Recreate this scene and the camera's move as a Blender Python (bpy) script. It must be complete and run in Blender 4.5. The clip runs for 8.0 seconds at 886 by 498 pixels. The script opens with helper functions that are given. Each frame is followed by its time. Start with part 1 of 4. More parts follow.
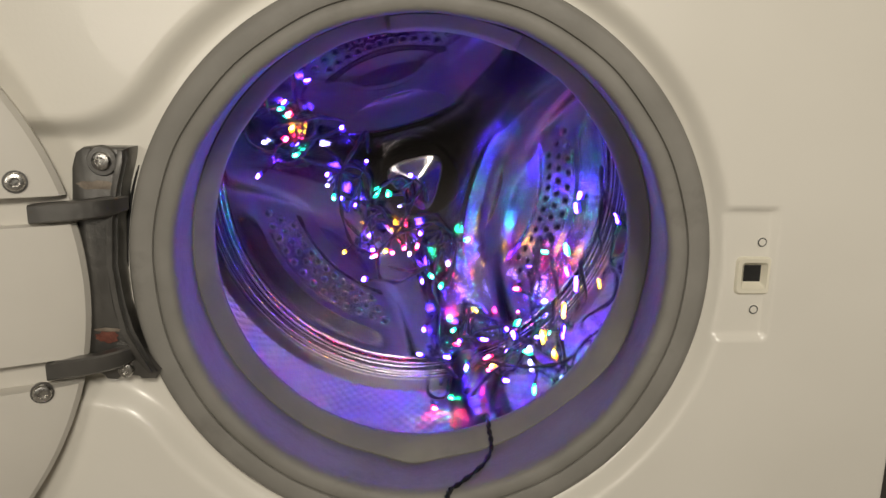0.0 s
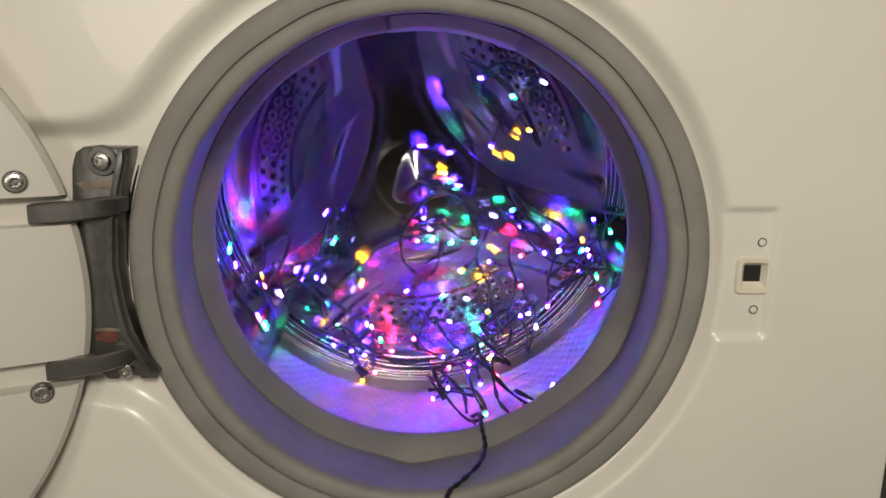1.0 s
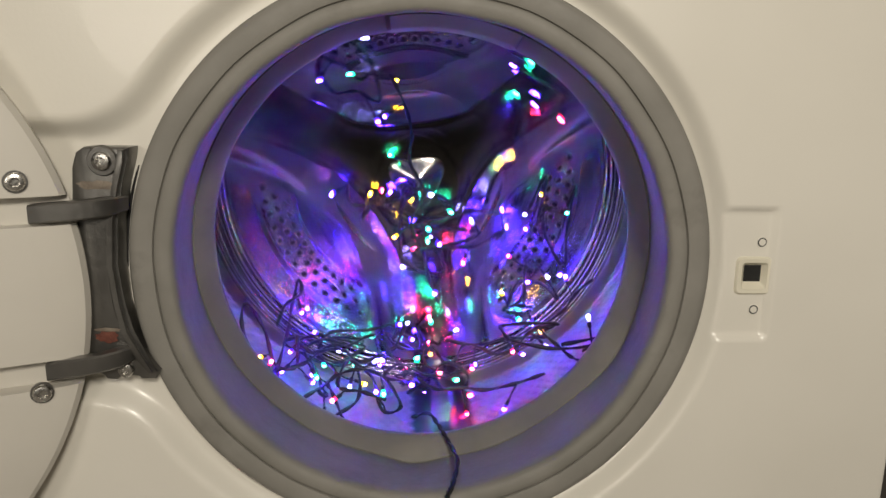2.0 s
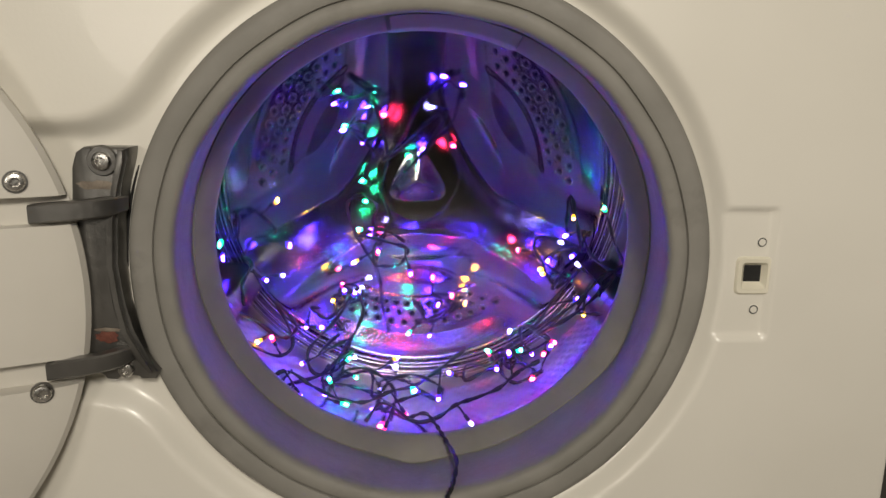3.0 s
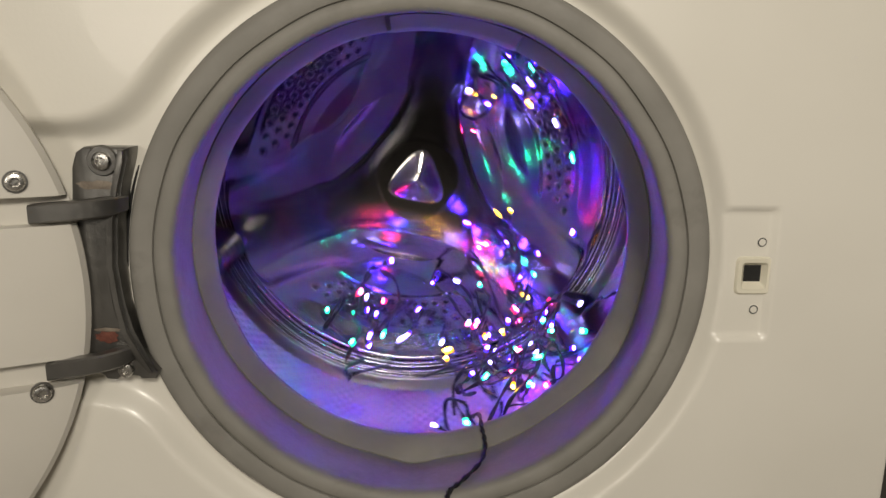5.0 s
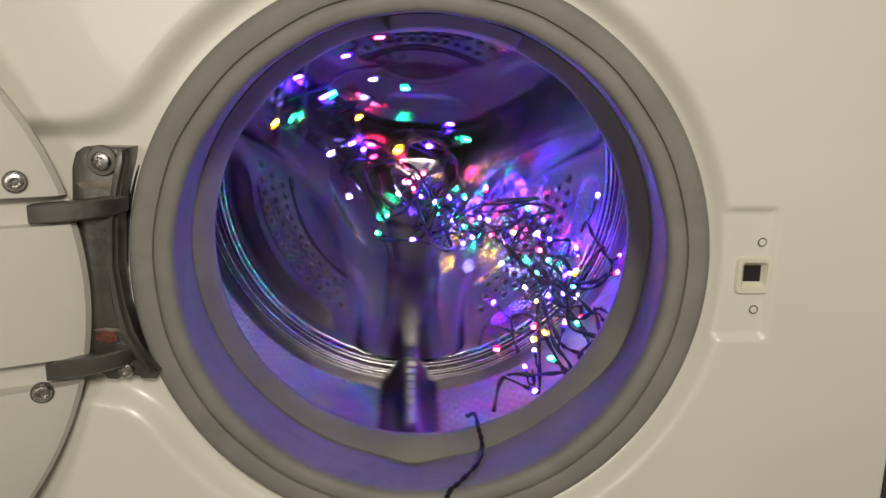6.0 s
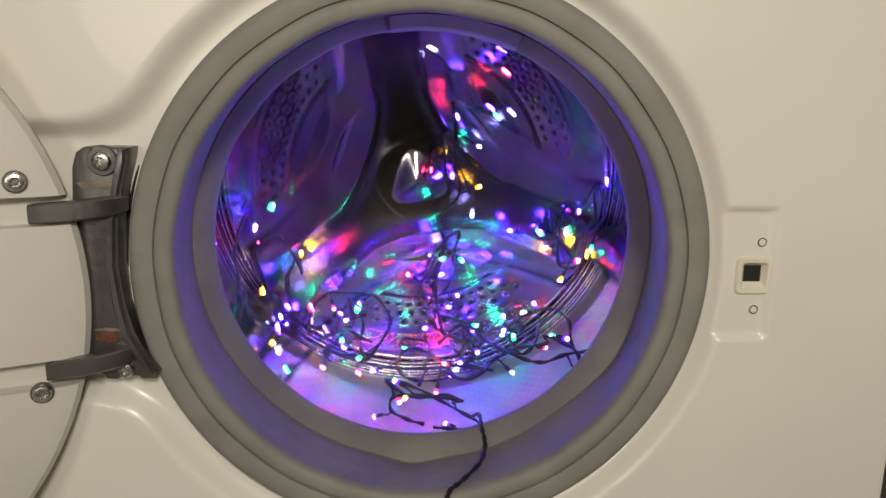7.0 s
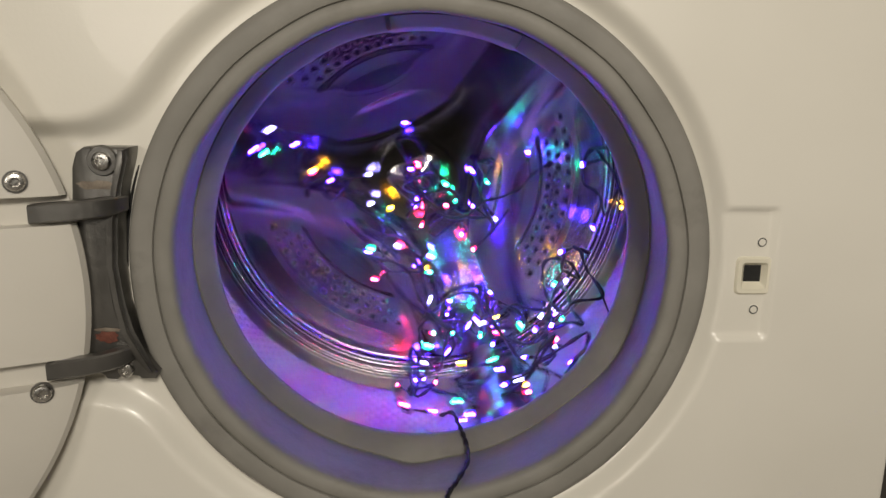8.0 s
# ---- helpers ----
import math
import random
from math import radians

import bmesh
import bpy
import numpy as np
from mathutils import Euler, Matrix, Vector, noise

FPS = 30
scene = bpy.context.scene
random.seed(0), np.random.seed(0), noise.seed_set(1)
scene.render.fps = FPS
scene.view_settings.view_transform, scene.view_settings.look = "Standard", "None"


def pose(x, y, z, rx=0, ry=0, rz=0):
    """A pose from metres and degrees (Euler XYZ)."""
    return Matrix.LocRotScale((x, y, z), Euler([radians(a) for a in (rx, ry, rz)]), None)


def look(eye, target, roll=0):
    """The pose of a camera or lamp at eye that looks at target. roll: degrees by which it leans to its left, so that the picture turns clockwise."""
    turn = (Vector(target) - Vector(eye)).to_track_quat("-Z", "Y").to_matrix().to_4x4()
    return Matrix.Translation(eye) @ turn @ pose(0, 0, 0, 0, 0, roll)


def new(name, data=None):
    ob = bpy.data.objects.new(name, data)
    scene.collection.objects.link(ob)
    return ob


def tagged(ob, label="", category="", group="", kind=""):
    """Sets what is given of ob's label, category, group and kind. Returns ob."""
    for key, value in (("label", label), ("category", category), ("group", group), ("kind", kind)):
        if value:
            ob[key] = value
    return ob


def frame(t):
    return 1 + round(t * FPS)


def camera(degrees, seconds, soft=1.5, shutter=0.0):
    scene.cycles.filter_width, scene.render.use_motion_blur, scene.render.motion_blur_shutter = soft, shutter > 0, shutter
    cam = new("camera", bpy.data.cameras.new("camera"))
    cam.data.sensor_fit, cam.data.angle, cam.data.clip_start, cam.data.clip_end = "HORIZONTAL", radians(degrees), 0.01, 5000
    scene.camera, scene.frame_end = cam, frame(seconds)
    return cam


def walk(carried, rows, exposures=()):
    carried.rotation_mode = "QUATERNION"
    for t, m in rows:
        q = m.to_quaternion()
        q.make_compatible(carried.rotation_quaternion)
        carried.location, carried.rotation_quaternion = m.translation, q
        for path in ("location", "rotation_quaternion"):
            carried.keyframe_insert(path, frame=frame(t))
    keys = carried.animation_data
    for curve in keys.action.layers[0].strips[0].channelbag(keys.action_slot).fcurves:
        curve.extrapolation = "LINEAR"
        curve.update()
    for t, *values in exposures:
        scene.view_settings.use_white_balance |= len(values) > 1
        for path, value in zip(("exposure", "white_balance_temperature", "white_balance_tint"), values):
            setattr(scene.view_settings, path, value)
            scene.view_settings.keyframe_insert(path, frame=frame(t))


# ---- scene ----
cam = camera(63.2, 8.0, soft=1.5, shutter=0.8)
EYE = (-0.0122, -0.4093, 0.1019)
AIM = (EYE[0] + 0.05067, EYE[1] + 0.97667, EYE[2] - 0.20883)
walk(cam, [(0, look(EYE, AIM, 0.84)), (8.0, look(EYE, AIM, 0.84))])

# ---- world and room light ----
world = bpy.data.worlds.new("world")
scene.world = world
world.use_nodes = True
wbg = world.node_tree.nodes["Background"]
wbg.inputs["Color"].default_value = (1.0, 0.86, 0.68, 1)
wbg.inputs["Strength"].default_value = 0.02
scene.view_settings.exposure = 0.0

# two bulbs of the room, one over the camera and a weaker one to its side
for place, power, size in (((0.10, -0.86, 0.425), 22.5, 0.08), ((-0.51, -1.20, 0.27), 10.0, 0.17)):
    lamp_data = bpy.data.lights.new("room_bulb", "POINT")
    lamp_data.shadow_soft_size, lamp_data.energy = size, power
    lamp_data.color = (1.0, 0.92, 0.79)
    new("room_bulb", lamp_data).location = place

BLUE, RED, GREEN, AMBER, WHITE = (0.050, 0.012, 1.0), (1.0, 0.02, 0.09), (0.01, 0.85, 0.30), (1.0, 0.42, 0.01), (0.34, 0.30, 1.0)
LED_POWERS = (610.0, 260.0, 215.0, 220.0, 80.0)
# weak glow of the collar that imitates the coloured halo round each core
FRINGE_POWER = 5.0


# ---- materials ----
def nodes_of(name):
    m = bpy.data.materials.new(name)
    m.use_nodes = True
    nt = m.node_tree
    return m, nt, nt.nodes["Principled BSDF"]


def link(nt, a, b):
    nt.links.new(a, b)


def noise_tex(nt, scale, detail=4.0, rough=0.55, stretch=None):
    tc = nt.nodes.new("ShaderNodeTexCoord")
    n = nt.nodes.new("ShaderNodeTexNoise")
    n.inputs["Scale"].default_value = scale
    n.inputs["Detail"].default_value = detail
    n.inputs["Roughness"].default_value = rough
    if stretch:
        mp = nt.nodes.new("ShaderNodeMapping")
        mp.inputs["Scale"].default_value = stretch
        link(nt, tc.outputs["Object"], mp.inputs["Vector"])
        link(nt, mp.outputs["Vector"], n.inputs["Vector"])
    else:
        link(nt, tc.outputs["Object"], n.inputs["Vector"])
    return n


def ramp(nt, src, a, ca, b, cb):
    r = nt.nodes.new("ShaderNodeValToRGB")
    e = r.color_ramp.elements
    e[0].position, e[0].color = a, (*ca, 1)
    e[1].position, e[1].color = b, (*cb, 1)
    link(nt, src, r.inputs["Fac"])
    return r


def mixed(nt, fac, a, b):
    mx = nt.nodes.new("ShaderNodeMix")
    mx.data_type = "RGBA"
    link(nt, fac, mx.inputs["Factor"])
    link(nt, a, mx.inputs["A"])
    if isinstance(b, tuple):
        mx.inputs["B"].default_value = (*b, 1)
    else:
        link(nt, b, mx.inputs["B"])
    return mx


def surface(name, dark, light, rough=(0.35, 0.5), metal=0.0, scale=8.0, fine=160.0, bump=0.05, spec=0.5, stretch=None, dirt=None, dirt_scale=30.0, dirt_at=(0.62, 0.72), coat=0.0):
    """A worn surface: slow tone drift, fine grain in gloss and relief, and dirt spots if a colour is given."""
    m, nt, b = nodes_of(name)
    slow = noise_tex(nt, scale, 3.0)
    grain = noise_tex(nt, fine, 5.0, 0.6, stretch)
    col = ramp(nt, slow.outputs["Fac"], 0.32, dark, 0.68, light)
    out = col.outputs["Color"]
    if dirt:
        d = noise_tex(nt, dirt_scale, 6.0, 0.65)
        f = ramp(nt, d.outputs["Fac"], dirt_at[0], (0, 0, 0), dirt_at[1], (1, 1, 1))
        out = mixed(nt, f.outputs["Color"], out, dirt).outputs["Result"]
    link(nt, out, b.inputs["Base Color"])
    rr = ramp(nt, grain.outputs["Fac"], 0.3, (rough[0],) * 3, 0.7, (rough[1],) * 3)
    link(nt, rr.outputs["Color"], b.inputs["Roughness"])
    b.inputs["Metallic"].default_value = metal
    b.inputs["Specular IOR Level"].default_value = spec
    b.inputs["Coat Weight"].default_value = coat
    bp = nt.nodes.new("ShaderNodeBump")
    bp.inputs["Strength"].default_value = bump
    bp.inputs["Distance"].default_value = 0.001
    link(nt, grain.outputs["Fac"], bp.inputs["Height"])
    link(nt, bp.outputs["Normal"], b.inputs["Normal"])
    return m


def polished(name, dark, light, rough, scale, fine):
    """Polished sheet steel: a narrow sheen without haze, faint stains and brushing."""
    m, nt, b = nodes_of(name)
    nt.nodes.remove(b)
    g = nt.nodes.new("ShaderNodeBsdfAnisotropic")
    g.distribution = "BECKMANN"
    slow, grain = noise_tex(nt, scale, 3.0), noise_tex(nt, fine, 5.0, 0.6)
    link(nt, ramp(nt, slow.outputs["Fac"], 0.32, dark, 0.68, light).outputs["Color"], g.inputs["Color"])
    link(nt, ramp(nt, grain.outputs["Fac"], 0.3, (rough[0],) * 3, 0.7, (rough[1],) * 3).outputs["Color"], g.inputs["Roughness"])
    bp = nt.nodes.new("ShaderNodeBump")
    bp.inputs["Strength"].default_value, bp.inputs["Distance"].default_value = 0.006, 0.001
    link(nt, grain.outputs["Fac"], bp.inputs["Height"])
    link(nt, bp.outputs["Normal"], g.inputs["Normal"])
    link(nt, g.outputs["BSDF"], nt.nodes["Material Output"].inputs["Surface"])
    return m


def glow(name, color, power):
    m, nt, b = nodes_of(name)
    b.inputs["Base Color"].default_value = (*color, 1)
    b.inputs["Roughness"].default_value = 0.25
    b.inputs["Emission Color"].default_value = (*color, 1)
    b.inputs["Emission Strength"].default_value = power
    return m


M_PANEL = surface("white_enamel", (0.70, 0.67, 0.60), (0.76, 0.73, 0.66), (0.28, 0.36), scale=5.0, fine=420.0, bump=0.06, coat=0.15)
M_DOOR = surface("white_plastic", (0.56, 0.53, 0.475), (0.62, 0.59, 0.53), (0.34, 0.44), scale=9.0, fine=500.0, bump=0.08)
M_SOCKET = surface("ivory_plastic", (0.68, 0.64, 0.52), (0.74, 0.70, 0.58), (0.35, 0.45), scale=40.0, fine=600.0, bump=0.05)
M_RUBBER = surface("grey_rubber", (0.205, 0.196, 0.176), (0.25, 0.238, 0.215), (0.5, 0.65), scale=22.0, fine=300.0, bump=0.12, spec=0.35, dirt=(0.15, 0.14, 0.125), dirt_scale=14.0, dirt_at=(0.58, 0.80))
M_STEEL = polished("polished_steel", (0.37, 0.355, 0.36), (0.46, 0.44, 0.45), (0.205, 0.24), 10.0, 60.0)
M_WALLSTEEL = polished("drum_wall_steel", (0.46, 0.44, 0.44), (0.53, 0.51, 0.51), (0.32, 0.37), 12.0, 80.0)
M_LIFTER = polished("lifter_steel", (0.20, 0.19, 0.195), (0.28, 0.27, 0.275), (0.32, 0.38), 12.0, 80.0)
M_HUB = surface("bright_hub_steel", (0.58, 0.56, 0.54), (0.64, 0.62, 0.60), (0.11, 0.16), metal=1.0, scale=14.0, fine=120.0, bump=0.02)
M_HINGE = surface("cast_zinc", (0.155, 0.150, 0.141), (0.245, 0.237, 0.225), (0.28, 0.38), metal=0.85, scale=26.0, fine=260.0, bump=0.15, dirt=(0.30, 0.17, 0.08), dirt_scale=34.0, dirt_at=(0.66, 0.74))
M_RUST = surface("rusty_stain", (0.10, 0.028, 0.018), (0.20, 0.065, 0.04), (0.6, 0.8), scale=120.0, fine=500.0, bump=0.4)
M_CHIP = surface("chipped_zinc", (0.14, 0.11, 0.085), (0.25, 0.21, 0.165), (0.5, 0.7), scale=150.0, fine=500.0, bump=0.4)
M_SCREW = surface("screw_steel", (0.45, 0.44, 0.42), (0.6, 0.58, 0.55), (0.22, 0.34), metal=1.0, scale=90.0, fine=700.0, bump=0.1)
M_DARK = surface("dark_void", (0.004, 0.004, 0.004), (0.008, 0.008, 0.008), (0.6, 0.8), scale=40.0)
M_WIRE = surface("black_cable", (0.006, 0.006, 0.008), (0.014, 0.013, 0.015), (0.4, 0.55), scale=60.0, fine=900.0, bump=0.1)
M_FLOOR = surface("floor_tile", (0.20, 0.185, 0.165), (0.26, 0.24, 0.215), (0.3, 0.5), scale=3.0, fine=120.0)
# the near-black wall colour puts the dim room's shade into the plaster
M_PLASTER = surface("dim_room_plaster", (0.032, 0.03, 0.028), (0.044, 0.041, 0.038), (0.7, 0.85), scale=2.0, fine=90.0, bump=0.2)
M_CEILING = surface("white_ceiling", (0.74, 0.71, 0.67), (0.80, 0.77, 0.73), (0.7, 0.85), scale=2.0, fine=90.0, bump=0.2)
LED_MATS = [(glow("led_core", col, k), glow("led_fringe", col, FRINGE_POWER)) for col, k in zip((BLUE, RED, GREEN, AMBER, WHITE), LED_POWERS)]


# ---- mesh helpers ----
def mesh_of(name, verts, faces, smooth=True):
    me = bpy.data.meshes.new(name)
    me.from_pydata([tuple(map(float, v)) for v in verts], [], faces)
    me.polygons.foreach_set("use_smooth", [smooth] * len(me.polygons))
    me.update()
    return me


def grid(name, pts, wrap=False, smooth=True, flip=False, keep=None):
    """A sheet from an n x m array of points; wrap closes it along the first axis."""
    n, m = pts.shape[:2]
    faces = []
    for i in range(n if wrap else n - 1):
        a, b = i * m, ((i + 1) % n) * m
        for j in range(m - 1):
            f = (a + j, a + j + 1, b + j + 1, b + j)
            if keep is None or keep(f):
                faces.append(f[::-1] if flip else f)
    return mesh_of(name, pts.reshape(-1, 3), faces, smooth)


def from_bm(name, bm, smooth=False, angle=None):
    me = bpy.data.meshes.new(name)
    bmesh.ops.recalc_face_normals(bm, faces=bm.faces)
    bm.to_mesh(me)
    bm.free()
    me.polygons.foreach_set("use_smooth", [smooth] * len(me.polygons))
    if smooth and angle:
        me.set_sharp_from_angle(angle=radians(angle))
    me.update()
    return me


def part(name, me, mat, parent=None, label="", m=None):
    if isinstance(me, bmesh.types.BMesh):
        me = from_bm(name, me, True, 35)
    ob = new(name, me)
    if mat and not me.materials:
        for one in (mat if isinstance(mat, (list, tuple)) else (mat,)):
            me.materials.append(one)
    if parent:
        ob.parent = parent
    if m is not None:
        ob.matrix_basis = m
    return tagged(ob, label) if label else ob


def box_bm(x0, x1, y0, y1, z0, z1, bevel=0.0, seg=2, bm=None):
    bm = bm or bmesh.new()
    r = bmesh.ops.create_cube(bm, size=1.0, matrix=Matrix.LocRotScale(((x0 + x1) / 2, (y0 + y1) / 2, (z0 + z1) / 2), None, (x1 - x0, y1 - y0, z1 - z0)))
    if bevel:
        es = list({e for v in r["verts"] for e in v.link_edges})
        bmesh.ops.bevel(bm, geom=es, offset=bevel, segments=seg, affect="EDGES", profile=0.5)
    return bm


def prism_bm(outline, y0, y1, bevel=0.0, seg=2):
    """An outline in x, z drawn out from y0 to y1."""
    bm = bmesh.new()
    a = [bm.verts.new((x, y0, z)) for x, z in outline]
    b = [bm.verts.new((x, y1, z)) for x, z in outline]
    front = bm.faces.new(a)
    bm.faces.new(b[::-1])
    for i in range(len(a)):
        j = (i + 1) % len(a)
        bm.faces.new((a[i], b[i], b[j], a[j]))
    if bevel:
        bmesh.ops.bevel(bm, geom=list(front.edges), offset=bevel, segments=seg, affect="EDGES", profile=0.5)
    return bm


def lathe(name, profile, n=160, zc=0.0, shift=None):
    """A ring about the y axis from (radius, y) pairs; shift(angle, index) gives an offset of radius and y."""
    pts = np.zeros((n, len(profile), 3))
    for i in range(n):
        a = 2 * math.pi * i / n
        for j, (r, y) in enumerate(profile):
            dr, dy = shift(a, j) if shift else (0, 0)
            pts[i, j] = ((r + dr) * math.cos(a), y + dy, zc + (r + dr) * math.sin(a))
    return grid(name, pts, wrap=True, flip=True)


def smooth_path(points, steps=6):
    """A Catmull-Rom line through points."""
    p = [Vector(v) for v in points]
    p = [2 * p[0] - p[1]] + p + [2 * p[-1] - p[-2]]
    out = []
    for i in range(1, len(p) - 2):
        for k in range(steps):
            t = k / steps
            a, b, c, d = p[i - 1:i + 3]
            out.append(0.5 * (2 * b + (c - a) * t + (2 * a - 5 * b + 4 * c - d) * t * t + (3 * b - a - 3 * c + d) * t ** 3))
    return out + [p[-2]]


def tube(verts, faces, path, radius, sides=6, twist=0.0):
    """Adds a tube along a path to verts and faces; with twist its section is a turning oval, as of two wires wound together."""
    base, up = len(verts), Vector((0.31, 0.17, 0.93))
    for i, p in enumerate(path):
        d = (path[min(i + 1, len(path) - 1)] - path[max(i - 1, 0)]).normalized()
        side = d.cross(up)
        side = side.normalized() if side.length > 1e-4 else d.orthogonal().normalized()
        over = side.cross(d)
        for k in range(sides):
            a = 2 * math.pi * k / sides
            u, v = math.cos(a) * radius * (1.35 if twist else 1), math.sin(a) * radius * (0.75 if twist else 1)
            w = i * twist
            verts.append(p + side * (u * math.cos(w) - v * math.sin(w)) + over * (u * math.sin(w) + v * math.cos(w)))
    for i in range(len(path) - 1):
        for k in range(sides):
            a, b = base + i * sides, base + (i + 1) * sides
            faces.append((a + k, a + (k + 1) % sides, b + (k + 1) % sides, b + k))
    faces.append(tuple(base + k for k in range(sides))[::-1])
    faces.append(tuple(base + (len(path) - 1) * sides + k for k in range(sides)))


def smoothstep(a, b, x):
    t = np.clip((x - a) / (b - a), 0, 1)
    return t * t * (3 - 2 * t)


# ---- room ----
FLOOR_Z = -0.47


# unseen shell added round the machine for bounce light and dark steel reflections
def room():
    def slab(name, x0, x1, y0, y1, z0, z1, mat, label, cat):
        return tagged(part(name, from_bm(name, box_bm(x0, x1, y0, y1, z0, z1)), mat), label, cat, kind="structure")
    slab("floor", -1.6, 1.6, -3.6, 0.8, FLOOR_Z - 0.1, FLOOR_Z, M_FLOOR, "plain tiled floor under the washing machine", "floor")
    slab("ceiling", -1.6, 1.6, -3.6, 0.8, 1.95, 2.05, M_CEILING, "plain unseen ceiling that bounces light", "ceiling")
    slab("wall_north", -1.6, 1.6, 0.7, 0.8, FLOOR_Z, 1.95, M_PLASTER, "plain unseen wall behind the machine, darkened like the dim room", "wall")
    slab("wall_south", -1.6, 1.6, -3.6, -3.5, FLOOR_Z, 1.95, M_PLASTER, "plain unseen wall, darkened like the dim room", "wall")
    slab("wall_west", -1.7, -1.6, -3.6, 0.8, FLOOR_Z, 1.95, M_PLASTER, "plain unseen wall, darkened like the dim room", "wall")
    slab("wall_east", 1.6, 1.7, -3.6, 0.8, FLOOR_Z, 1.95, M_PLASTER, "plain unseen wall, darkened like the dim room", "wall")


room()

# ---- washing machine ----
R_DRUM, Y_BACK, Z_DRUM = 0.252, 0.433, 0.008
BASE = Vector((0, 0.3, FLOOR_Z))
machine = tagged(new("washing_machine"), "white front-loading washing machine with its round door open", "washing machine")
machine.location = BASE
OFF = Matrix.Translation(-BASE)


def smin(a, b, k):
    h = np.clip(0.5 + 0.5 * (b - a) / k, 0, 1)
    return b * (1 - h) + a * h - k * h * (1 - h)


def panel_depth(x, z):
    """How far the front panel is pressed in: a dish round the door, the bay of the hinge, the pad of the latch."""
    dish = np.hypot(x + 0.005, z) - 0.180
    qx, qz = np.abs(x + 0.16) - 0.09, np.abs(z - 0.003) - 0.076
    bay = np.hypot(np.maximum(qx, 0), np.maximum(qz, 0)) + np.minimum(np.maximum(qx, qz), 0) - 0.0
    d = smin(dish, bay, 0.028)
    deep = 0.011 * (1 - smoothstep(-0.005, 0.009, d))
    lx = smoothstep(0.168, 0.176, x) * (1 - smoothstep(0.2045, 0.2085, x))
    lz = smoothstep(-0.0412, -0.0392, z) * (1 - smoothstep(0.0372, 0.0395, z))
    return np.maximum(deep, 0.0035 * lx * lz)


def build_panel():
    xs, zs = np.linspace(-0.2935, 0.2935, 301), np.linspace(-0.29, 0.29, 291)
    X, Z = np.meshgrid(xs, zs, indexing="ij")
    pts = np.stack([X, panel_depth(X, Z), Z], -1)
    flat = pts.reshape(-1, 3)
    rr = np.hypot(flat[:, 0], flat[:, 2])
    me = grid("front_panel", pts, keep=lambda f: min(rr[i] for i in f) > 0.1625 and not any(abs(flat[i, 0] - 0.1973) < 0.0065 and abs(flat[i, 2] + 0.0020) < 0.0065 for i in f))
    part("front_panel", me, M_PANEL, machine, "glossy white enamelled front panel", OFF)
    part("lower_panel", box_bm(-0.2935, 0.2935, 0.0, 0.02, FLOOR_Z + 0.02, -0.2905, 0.002), M_PANEL, machine, m=OFF)
    part("upper_panel", box_bm(-0.2935, 0.2935, 0.0, 0.02, 0.2905, 0.365, 0.002), M_PANEL, machine, m=OFF)
    part("top_cover", box_bm(-0.2975, 0.2975, -0.004, 0.6, 0.366, 0.386, 0.004), M_PANEL, machine, m=OFF)
    for s in (-1, 1):
        # side sheets with a rolled front edge
        part("side_panel", box_bm(min(s * 0.2937, s * 0.2975), max(s * 0.2937, s * 0.2975), 0.0015, 0.6, FLOOR_Z + 0.01, 0.3655, 0.0012), M_PANEL, machine, m=OFF)
    part("rear_panel", box_bm(-0.2935, 0.2935, 0.592, 0.6, FLOOR_Z + 0.01, 0.3655), M_HINGE, machine, m=OFF)
    for sx in (-0.25, 0.25):
        for sy in (0.05, 0.55):
            bm = bmesh.new()
            bmesh.ops.create_cone(bm, cap_ends=True, segments=20, radius1=0.022, radius2=0.018, depth=0.02, matrix=Matrix.Translation((sx, sy, FLOOR_Z + 0.01)))
            part("foot", bm, M_WIRE, machine, m=OFF)


build_panel()


def bump_at(a, at, width):
    d = (a - radians(at) + math.pi) % (2 * math.pi) - math.pi
    return math.exp(-(d / radians(width)) ** 2)


